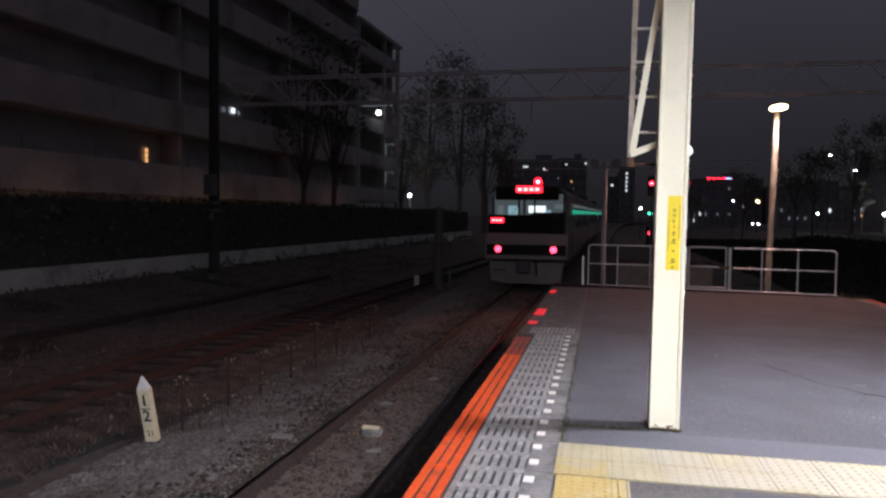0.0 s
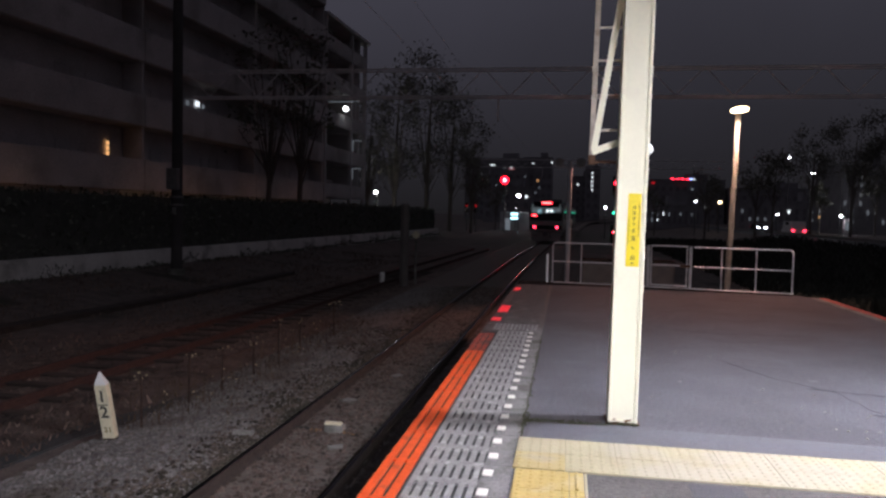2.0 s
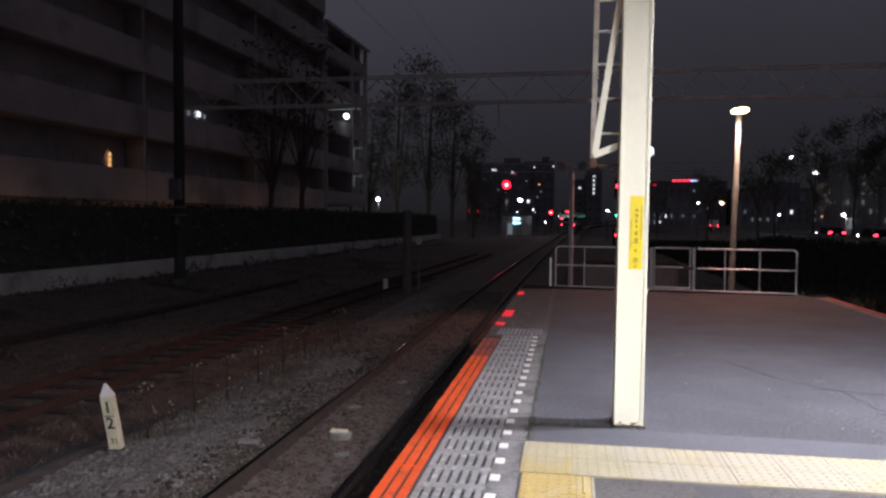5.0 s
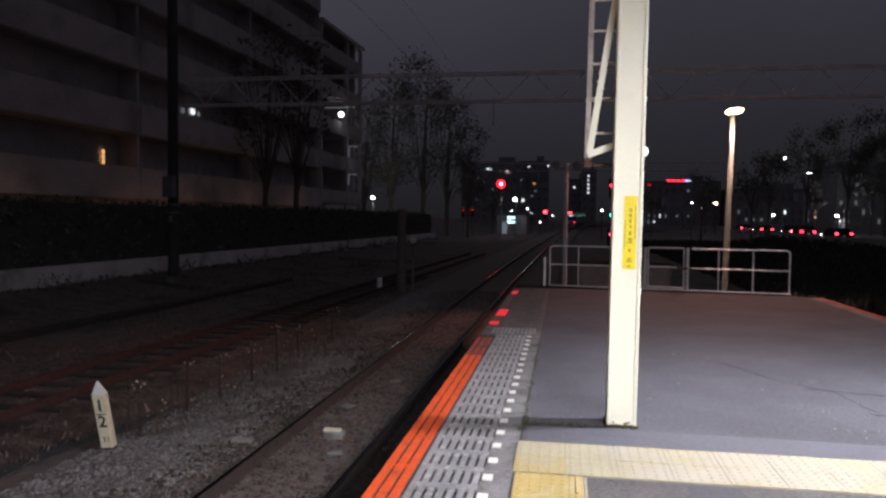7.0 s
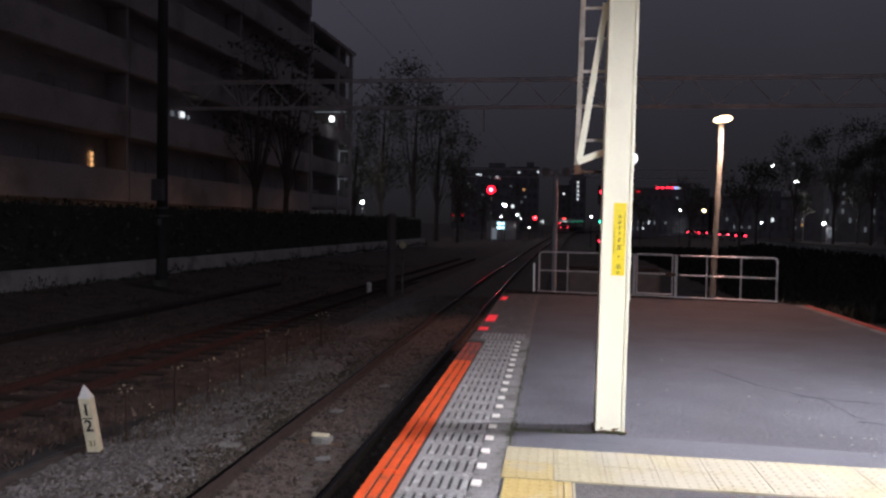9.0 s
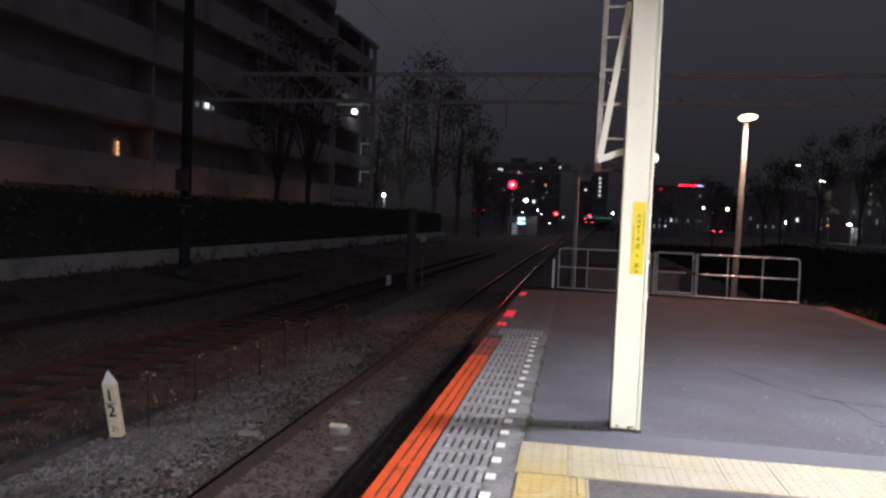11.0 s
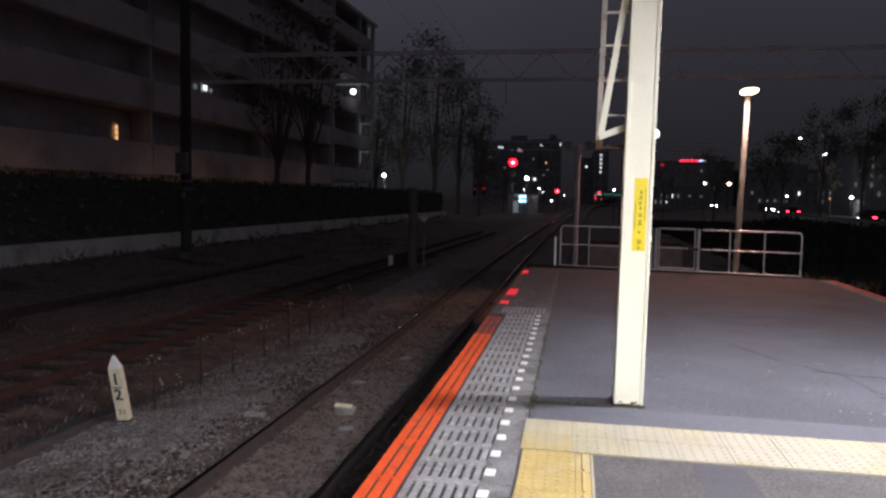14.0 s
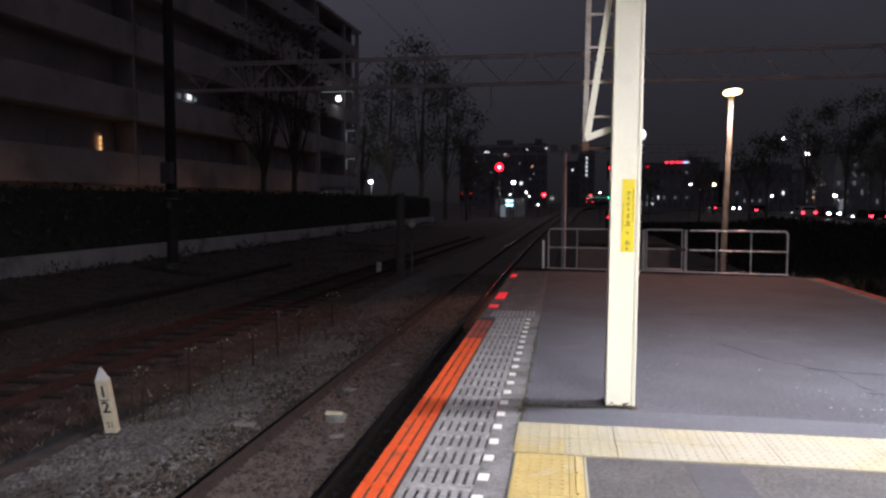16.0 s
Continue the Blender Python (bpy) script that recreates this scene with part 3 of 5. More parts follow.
for y in np.arange(-13, 6.6, 1.9):
    box(bm, (2.9, y, 3.83), (6.0, 0.09, 0.12))
part("purlin", bm, old_paint, canopy)


def tube_lamp(x, y):
    t = base("tube_lamp", x, y, TUBE_Z, "white fluorescent tube lamp fixed under the canopy", "lamp", "canopy tube lamps")
    b = B()
    box(b, (0, 0, 0.02), (1.26, 0.11, 0.06), bevel=0.01)
    rod(b, (-0.4, 0, 0.05), (-0.4, 0, 0.345), 0.012)
    rod(b, (0.4, 0, 0.05), (0.4, 0, 0.345), 0.012)
    part("housing", b, white_plastic, t)
    b = B()
    rod(b, (-0.59, 0, -0.035), (0.59, 0, -0.035), 0.016, 10)
    part("tube", b, tube_glow, t)
    return t


for tx, ty, _ in TUBES:
    tube_lamp(tx, ty)


# ---- canopy post with its ladder bracket ----
def canopy_post(x, y):
    p = base("canopy_post", x, y, 0, "cream-painted steel canopy post with rusty moss-grown foot", "post")
    # slight shear that fits the post to the camera's view
    lean = Matrix.Shear("XY", 4, (0.009, 0.0))
    h = 3.85
    for s in (-0.095, 0.095):
        b = B()
        box(b, (s, 0.0, h / 2), (0.011, 0.2, h))
        b.transform(lean)
        fl = part("flange", b, cream_paint, p)
        b = B()
        box(b, (s * 0.937, -0.1, h / 2), (0.022, 0.012, h), bevel=0.003)
        b.transform(lean)
        part("lip", b, cream_paint, fl)
    b = B()
    box(b, (0, -0.088, h / 2), (0.18, 0.009, h))
    b.transform(lean)
    part("web", b, cream_paint, p)
    b = B()
    box(b, (0, 0, 0.006), (0.23, 0.235, 0.012))
    part("base_plate", b, rust, p)
    b = B()
    rng = random.Random(5)
    for i in range(60):
        ball(b, (rng.uniform(-0.1, 0.1), rng.uniform(-0.13, -0.085), 0.006), rng.uniform(0.006, 0.018), 6, 0.7)
    part("moss", b, moss, p)
    b = B()
    for i in range(13):
        s = rng.uniform(0.005, 0.013)
        box(b, (rng.uniform(-0.085, 0.085), -0.0945, rng.uniform(0.012, 0.035)), (s * 1.6, 0.003, s))
    tagged(part("rust_patch", b, rust_light, p), "flaking rust", kind="stuff")
    # ladder-like bracket
    br = part("bracket", bar(B(), (-0.265, 0.06, 1.84), (-0.243, 0.06, 3.35), 0.036, 0.036), bracket_paint, p, "weathered flat-bar bracket")
    part("diagonal", bar(B(), (-0.25, 0.03, 1.92), (-0.085, 0.03, 3.02), 0.008, 0.045), cream_paint, br)
    part("arm", bar(B(), (-0.262, 0.05, 1.905), (-0.05, 0.05, 1.985), 0.04, 0.045), cream_paint, br)
    for z in (1.835, 2.062, 2.307, 2.552, 2.784, 3.0):
        part("rung", rod(B(), (-0.262, 0.07, z), (-0.06, 0.07, z), 0.009, 6), rust if z == 1.835 else old_paint, br)
    part("cap", box(B(), (-0.262, 0.06, 1.85), (0.05, 0.05, 0.07), bevel=0.006), rust, br)
    # bell on the far side
    b = B()
    ball(b, (0.132, 0.08, 1.93), 0.031, 14, 1.25)
    rod(b, (0.145, 0.08, 1.93), (0.1, 0.06, 1.93), 0.012)
    part("bell", b, white_plastic, p, "white round fitting", smooth=True)
    # conduit clips
    for z in (0.95, 1.19):
        part("clip", box(B(), (0.112, -0.05, z), (0.018, 0.02, 0.03), bevel=0.003), old_paint, p)
    return p


canopy_post(1.434, 5.66)


def notice(x, y):
    n = base("warning_notice", x, y, 1.359, "yellow vertical notice with faded dark writing on the post", "sign")
    part("plate", box(B(), (0, 0, 0), (0.09, 0.003, 0.506), pose(0, 0, 0, 0, 0.66, 0)), sign_yellow, n)
    rng = random.Random(8)
    rot = pose(0, 0, 0, 0, 0.66, 0)
    for z, h, w in ((0.156, 0.024, 0.026), (0.118, 0.026, 0.028), (0.08, 0.024, 0.026), (0.042, 0.02, 0.02), (-0.004, 0.028, 0.024), (-0.056, 0.036, 0.034), (-0.124, 0.018, 0.018), (-0.19, 0.034, 0.036), (-0.232, 0.02, 0.024)):
        b = B()
        for q in range(3):
            box(b, (rng.uniform(-0.002, 0.002), -0.0024, z - h * 0.36 + q * h * 0.36), (w * rng.uniform(0.65, 1.0), 0.001, h * 0.15), rot)
        box(b, (rng.uniform(-0.004, 0.004), -0.0024, z), (0.0045, 0.001, h * 0.9), rot)
        part("writing_bar", b, ink, n)
    b = B()
    for i in range(17):
        box(b, (0.033, -0.0024, 0.18 - i * 0.0135), (0.006, 0.001, 0.009), rot)
    part("small_writing", b, ink, n)
    b = B()
    for i in range(14):
        box(b, (-0.035, -0.0024, 0.08 - i * 0.0135), (0.005, 0.001, 0.009), rot)
    part("small_writing", b, ink, n)
    return n


notice(1.4665, 5.5655)


# ---- end railing ----
def railing():
    r = base("end_railing", label="galvanised steel railing across the platform end with a gate", category="railing")
    p0, p1 = Vector((0.70, 16.72, 0)), Vector((5.45, 15.93, 0))
    d = p1 - p0

    def at(x, z=0.0, off=0.0):
        q = p0 + d * ((x - p0.x) / d.x)
        return (x, q.y + off, z)
    for x in (1.335, 2.0, 2.62, 4.12, 4.76):
        part("post", rod(B(), at(x), at(x, 0.862), 0.0165, 8), steel, r)
    for x in (2.70, 3.53):
        part("gate_post", rod(B(), at(x), at(x, 0.875), 0.032, 10), steel, r)
    for xa, xb, bend in ((0.73, 2.62, 1), (5.42, 3.60, -1)):
        b = B()
        pts = [at(xa, 0.0), at(xa, 0.80), at(xa + 0.018 * bend, 0.845), at(xa + 0.065 * bend, 0.866), at(xb, 0.866)]
        for q0, q1 in zip(pts, pts[1:]):
            rod(b, q0, q1, 0.0175, 10)
        part("bent_rail", b, steel, r)
        part("rail", rod(B(), at(xa, 0.465), at(xb, 0.465), 0.015, 10), steel, r)
    part("sill", box(B(), (0, 0, 0.012), (d.length, 0.05, 0.024), Matrix.Translation((p0 + p1) / 2) @ pose(0, 0, 0, 0, 0, math.degrees(math.atan2(d.y, d.x)))), steel, r)
    part("latch", box(B(), at(3.42, 0.47, -0.05), (0.2, 0.06, 0.06), bevel=0.01), rust, r, "dark gate latch")
    gt = part("gate", rod(B(), at(2.76, 0.872), at(3.46, 0.872), 0.02, 8), steel, r, "small hinged steel gate")
    for z in (0.475, 0.06):
        part("gate_bar", rod(B(), at(2.76, z), at(3.46, z), 0.017, 8), steel, gt)
    for x in (2.76, 3.46):
        part("gate_stile", rod(B(), at(x, 0.05), at(x, 0.872), 0.017, 8), steel, gt)
    return r


railing()
sl = part("edge_stop_post", box(B(), (0, 0, 0.31), (0.045, 0.05, 0.62), bevel=0.008), white_plastic)
sl.matrix_world = pose(0.62, 16.66, 0)
tagged(sl, "slim white painted post at the platform corner", "post")


def boards():
    h = base("equipment_hut", 2.45, 18.6, -1.3, "low brown equipment box behind the end railing", "cabinet")
    part("body", box(B(), (0, 0, 0.85), (2.08, 0.78, 1.7)), board_brown, h)
    part("lid", box(B(), (0, 0, 1.715), (2.12, 0.82, 0.03), bevel=0.008), hut_dark, h)
    for x in (-0.52, 0.52):
        part("door", box(B(), (x, -0.41, 0.85), (0.98, 0.02, 1.5), bevel=0.006), board_brown, h)
    return h


boards()


# ---- lamp post beyond the platform ----
def street_lamp(x, y, zbase, ztop, r, glass, cap=0.27, group="", label="slim steel lamp post with a glowing round head"):
    s = base("street_lamp", x, y, zbase, label, "lamp", group)
    h = ztop - zbase
    part("pole", rod(B(), (0, 0, 0), (0, 0, h - 0.12), r, 10, r * 0.8), pole_steel, s)
    part("foot", rod(B(), (0, 0, 0), (0, 0, 0.25), r * 1.6, 10, r * 1.2), pole_steel, s)
    b = B()
    bmesh.ops.create_uvsphere(b, u_segments=20, v_segments=10, radius=cap * 0.92, matrix=Matrix.Translation((0.03, 0, h - 0.10)) @ pose(0, 0, 0, 0, -8, 0) @ Matrix.Diagonal((1, 1, 0.36, 1)))
    part("globe", b, glass, s, smooth=True)
    b = B()
    rod(b, (0.02, 0, h - 0.03), (0.01, 0, h + 0.015), cap * 0.55, 20, cap * 0.3)
    part("hood", b, pole_steel, s)
    return s


tall = street_lamp(5.64, 23.55, -1.4, 4.76, 0.095, warm_glow, 0.28)
tall.matrix_world = pose(5.72, 23.55, -1.4, 0, 1.35, 0)
spot_lamp("lamp_light", (5.85, 23.2, 4.5), (4.5, 17.0, 0), 1650, (1.0, 0.43, 0.31), 112, 0.5)
spot_lamp("lamp_downlight", (5.86, 23.1, 4.62), (5.70, 23.6, -1.4), 2700, (1.0, 0.66, 0.50), 84)


# ---- distance marker beside the track ----
def distance_marker():
    p = base("distance_marker", -4.35, 8.46, -1.36, "short white-painted pointed distance post leaning in ballast", "post")
    lean = Matrix.Shear("XY", 4, (-0.17, 0.0))
    b = B()
    w, top = 0.068, 0.655
    prism(b, [(-w, -w), (w, -w), (w, w), (-w, w)], -0.15, 0.015, "z")
    b.transform(lean)
    part("stump", b, sleeper_wood, p)
    b = B()
    prism(b, [(-w, -w), (w, -w), (w, w), (-w, w)], 0.015, top, "z")
    b.transform(lean)
    part("shaft", b, marker_paint, p)
    b = B()
    bmesh.ops.create_cone(b, cap_ends=True, segments=4, radius1=w * 1.414, radius2=0.012, depth=0.15, matrix=Matrix.Translation((0, 0, top + 0.075)) @ pose(0, 0, 0, 0, 0, 45))
    b.transform(lean)
    part("tip", b, white_plastic, p)
    face = lean @ Matrix.Translation((0, -w - 0.001, 0)) @ pose(0, 0, 0, 90, 0, 0)
    words("1", 0.19, face @ Matrix.Translation((0, 0.515, 0)), ink_black, p)
    words("2", 0.19, face @ Matrix.Translation((0, 0.325, 0)), ink_black, p)
    words("31", 0.09, face @ Matrix.Translation((0.008, 0.115, 0)), ink, p)
    b = B()
    box(b, (0, -w - 0.001, 0.418), (0.11, 0.002, 0.013))
    b.transform(lean)
    part("fraction_line", b, ink_black, p)
    p.matrix_world = pose(-4.35, 8.46, -1.36, 0, 0, 14)
    return p


distance_marker()


def track_box():
    t = base("track_box", -1.72, 8.93, -1.245, "small pale signalling box lying between the rails", "box")
    part("body", box(B(), (0.03, 0, 0.05), (0.235, 0.17, 0.10), bevel=0.02), concrete_old, t)
    part("lid", box(B(), (0.0, 0.02, 0.108), (0.21, 0.12, 0.022), pose(0, 0, 0, 0, 3.5, 8), bevel=0.008), marker_paint, t)
    part("bracket", box(B(), (-0.21, -0.02, 0.015), (0.14, 0.1, 0.03), bevel=0.01), rust_light, t)
    part("cable", rod(B(), (0.15, -0.06, 0.03), (0.36, -0.14, 0.02), 0.013, 6), rust_light, t)
    part("cable", rod(B(), (-0.3, 0, 0.03), (-0.55, 0.05, 0.02), 0.02, 6), wire_black, t)
    return t


track_box()

# ---- old low fence beside the ballast ----
fence = base("low_fence", label="row of thin rusty fence posts with one leftover bar", category="fence")
posts = [(-4.24, 8.94, 0.72), (-4.26, 10.2, 0.74), (-4.12, 10.95, 0.72), (-4.10, 12.1, 0.62), (-4.0, 12.95, 0.86), (-4.1, 14.3, 0.66), (-4.0, 16.2, 0.80)]
for i, (x, y, hh) in enumerate(posts):
    part("post", rod(B(), (x, y, -1.42), (x + 0.01 * (i % 3 - 1), y, -1.40 + hh), 0.019, 6), fence_rust, fence)
part("bar", bar(B(), (-4.12, 10.95, -0.86), (-4.10, 12.1, -0.86), 0.03, 0.03), fence_rust, fence)


def weeds():
    """Dry stalks with pale seed heads along the fence."""
    rng = np.random.default_rng(21)
    verts, faces, mats = [], [], []

    def blade(p, q, w):
        a = rng.uniform(0, 3.14)
        o = np.array([math.cos(a) * w, math.sin(a) * w, 0])
        n = len(verts)
        verts.extend([p - o, p + o, q + o * 0.4, q - o * 0.4])
        faces.append((n, n + 1, n + 2, n + 3))
    for i in range(900):
        y = 8.7 + 10 * rng.random()
        x = -4.0 + rng.normal(0, 0.35) + (0.12 if rng.random() < 0.5 else -1.0 * rng.random())
        z = -1.42 + (0.1 if x > -4.3 else 0)
        hh = rng.uniform(0.06, 0.22) if rng.random() < 0.95 else rng.uniform(0.3, 0.7)
        if 7.2 < y < 8.5 and x > -4.8:
            hh = min(hh, 0.09)
        p = np.array([x, y, z])
        q = p + np.array([rng.normal(0, 0.12) * hh, rng.normal(0, 0.12) * hh, hh])
        blade(p, q, 0.006)
        for _ in range(3 if hh > 0.28 else 1):
            f0 = rng.uniform(0.3, 1.0)
            c = p + (q - p) * f0
            blade(c, c + rng.normal(0, 0.035, 3), 0.016)
    ob = raw("dry_weeds", [tuple(map(float, v)) for v in verts], faces, weed_dry)
    return tagged(ob, "sparse dry brown weeds along the old fence", "weeds", kind="stuff")


weeds()
bm = B()
rng = random.Random(31)
for i in range(60):
    x, y = -4.0 + rng.gauss(0, 0.22), 8.9 + 9.0 * rng.random()
    ball(bm, (x, y, -1.4 + rng.uniform(0.1, 0.62)), rng.uniform(0.008, 0.018), 5, 0.8)
for px, py, ph in posts:
    for _ in range(5):
        ball(bm, (px + rng.gauss(0, 0.05), py + rng.gauss(0, 0.05), -1.40 + ph + rng.gauss(0.0, 0.03)), rng.uniform(0.012, 0.022), 5, 0.8)
tagged(part("seed_heads", bm, weed_flower), "pale dried seed heads among the weeds", "weeds", kind="stuff")

def yard_grass():
    """Short dry grass and litter over the yard between side track and wall."""
    r2 = np.random.default_rng(52)
    n = 24000
    y = 7 + 42 * r2.random(n) ** 1.3
    x = np.where(r2.random(n) < 0.72, r2.uniform(-15.2, -8.3, n), r2.uniform(-5.9, -4.9, n))
    keep = np.sin(1.7 * x + 0.6 * y) + np.sin(0.5 * x - 1.1 * y + 2) + r2.normal(0, 0.8, n) > -0.2
    x, y = x[keep], y[keep]
    n = len(x)
    z = np.array([ground_z(float(a), float(c)) for a, c in zip(x, y)])
    c = np.stack([x, y, z], -1)
    hh = r2.uniform(0.03, 0.13, n)
    d1 = np.stack([r2.normal(0, 0.05, n), r2.normal(0, 0.05, n), hh], -1)
    d2 = r2.normal(0, 0.022, (n, 3)) * np.array([1, 1, 0.2])
    vv = np.stack([c, c + d2, c + d1 + d2 * 0.4, c + d1], 1).reshape(-1, 3)
    ob = raw("yard_grass", vv.tolist(), np.arange(4 * n).reshape(-1, 4).tolist(), grass_dry)
    return tagged(ob, "short dry brown grass over the disused yard", "grass", kind="stuff")


yard_grass()

# flat scrap and pale stone near the rails
o = part("flat_stone", box(B(), (0, 0, 0), (0.24, 0.13, 0.035), bevel=0.01), concrete_old)
o.matrix_world = pose(-2.69, 8.54, -1.205, 4, 3, 8)
tagged(o, "flat pale stone lying on the ballast beside the rail", "stone")
for sx, sy, sw, sd, sr in ((-1.47, 8.24, 0.17, 0.1, 20), (-1.93, 10.3, 0.2, 0.16, -30), (-1.62, 12.0, 0.16, 0.12, 50)):
    o = part("scrap_plate", box(B(), (0, 0, 0), (sw, sd, 0.02), bevel=0.006), concrete)
    o.matrix_world = pose(sx, sy, track(sy)[1] - 0.105, 3, -4, sr)
    tagged(o, "small pale broken plate lying between the rails", "scrap", "scrap plates")


# ---- cable trough, and a dark strip in place of a ditch ----
def cover_row(pts, w, h, z, material, label):
    ct = base("cover_row", label=label, category="cable trough", group="cable troughs")
    ends = [Vector((x, y, z)) for x, y in pts]
    rg2 = random.Random(61)
    for a, c in zip(ends, ends[1:]):
        n = max(1, round((c - a).length / 0.9))
        for q in range(n):
            p, r = a.lerp(c, q / n), a.lerp(c, (q + 0.985) / n)
            d = r - p
            m2 = Matrix.Translation((p + r) / 2) @ pose(0, 0, rg2.uniform(-0.006, 0.006), 0, 0, -math.degrees(math.atan2(d.x, d.y)) + rg2.uniform(-0.6, 0.6))
            part("cover", box(B(), (0, 0, 0), (w, d.length, h), m2, 0.012), material, ct)
    return ct


cover_row([(-5.45, 4.5), (-5.12, 7.4), (-4.98, 8.7), (-4.62, 9.7), (-4.3, 11.1), (-4.22, 13.4), (-4.15, 18.0)], 0.42, 0.12, -1.445, trough_dark, "dark concrete cable trough beside the ballast")
# raised dark strip added where a dark ditch runs
cover_row([(-11.4, 9.0), (-11.3, 16.0), (-11.0, 22.0), (-11.0, 32.0)], 0.45, 0.2, -1.38, sleeper_wood, "dark raised strip added in place of a ditch beyond the side track")

# ---- retaining wall, hedge and apartment block along the far side ----
WALL_RZ = -2.0


def along(s, off, z=0.0):
    """A place s metres along the wall's line and off metres behind it."""
    a = math.radians(WALL_RZ)
    return (-16.2 - math.sin(a) * s - math.cos(a) * off, math.cos(a) * s - math.sin(a) * off, z)


FR = Matrix.Translation(along(0, 0)) @ pose(0, 0, 0, 0, 0, WALL_RZ)   # local y along the wall, -x behind it
bm = B()
prism(bm, [(-0.35, -1.5), (0.06, -1.5), (0.0, -0.30), (-0.3, -0.28)], -12, 84)
bm.transform(FR)
tagged(part("retaining_wall", bm, wall_white), "stained pale concrete retaining wall below a hedge", "wall", kind="structure")
bm = B()
box(bm, (-3.2, 36, -0.86), (5.7, 96, 1.12))
bm.transform(FR)
tagged(part("terrace", bm, soil), "raised earth terrace behind the retaining wall", "ground", kind="structure")


def hedge():
    hd = base("hedge", label="dense dark clipped hedge on top of the wall", category="hedge")
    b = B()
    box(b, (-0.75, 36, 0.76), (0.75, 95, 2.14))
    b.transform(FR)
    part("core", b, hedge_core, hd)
    r2 = np.random.default_rng(9)
    n = 12000
    s = -11 + 94.5 * r2.random(n)
    up = r2.random(n)
    top = r2.random(n) < 0.3
    x = np.where(top, -0.75 + r2.uniform(-0.4, 0.4, n), -0.36 + r2.normal(0, 0.05, n))
    z = np.where(top, 1.84 + r2.normal(0, 0.06, n), -0.28 + 2.1 * up)
    c = np.stack([x, s, z], -1)
    d1, d2 = r2.normal(0, 0.07, (n, 3)), r2.normal(0, 0.07, (n, 3))
    vv = np.stack([c, c + d1, c + d1 + d2, c + d2], 1).reshape(-1, 3)
    rot = np.array(FR.to_3x3())
    vv = vv @ rot.T + np.array(FR.translation)
    o2 = raw("leaves", vv.tolist(), (np.arange(4 * n).reshape(-1, 4)).tolist(), hedge_leaf, hd)
    return hd


hedge()


def wall_weeds():
    """Dark tufts growing along the foot of the wall."""
    r2 = np.random.default_rng(15)
    n = 5000
    s2 = -11 + 94 * r2.random(n)
    hmax = 0.04 + 0.22 * np.clip(np.sin(s2 * 0.9) + np.sin(s2 * 2.3 + 1), 0, 2)
    c = np.stack([0.12 + 0.5 * r2.random(n) ** 2, s2, -0.95 + hmax * r2.random(n)], -1)
    d1 = np.stack([r2.normal(0, 0.03, n), r2.normal(0, 0.03, n), r2.uniform(0.04, 0.12, n)], -1)
    d2 = r2.normal(0, 0.03, (n, 3))
    vv = np.stack([c, c + d2, c + d1 + d2, c + d1], 1).reshape(-1, 3)
    vv = vv @ np.array(FR.to_3x3()).T + np.array(FR.translation)
    ob = raw("wall_weeds", vv.tolist(), np.arange(4 * n).reshape(-1, 4).tolist(), hedge_leaf)
    return tagged(ob, "dark weeds growing along the foot of the wall", "weeds", kind="stuff")


wall_weeds()


def garden_lamp(sx):
    x, y, z = along(sx, 2.3, -0.30)
    g2 = base("garden_lamp", x, y, z, "low bollard lamp with a warm glow behind the hedge", "lamp", "garden lamps")
    part("stem", rod(B(), (0, 0, 0), (0, 0, 0.8), 0.05, 10), lamp_pole_dark, g2)
    part("glass", rod(B(), (0, 0, 0.8), (0, 0, 0.98), 0.06, 10), warm_mid, g2)
    part("cap", rod(B(), (0, 0, 0.98), (0, 0, 1.03), 0.08, 10), lamp_pole_dark, g2)
    point_lamp("garden_light", x, y, z + 1.5, 7, (1.0, 0.55, 0.34), 0.15)


for sx in (24.5, 33.0, 37.5, 44.5, 52.5):
    garden_lamp(sx)


def block_window(parent, s, z, w, hgt, material, off):
    b = B()
    box(b, (-off - 0.03, s, z), (0.03, w, hgt))
    b.transform(FR)
    win = part("window", b, material, parent)
    b = B()
    for q in (-w / 2, 0, w / 2):
        box(b, (-off, s + q, z), (0.06, 0.05, hgt + 0.08))
    for q in (-hgt / 2, hgt / 2):
        box(b, (-off, s, z + q), (0.06, w + 0.05, 0.05))
    b.transform(FR)
    part("frame", b, facade_dark, win)
    return win


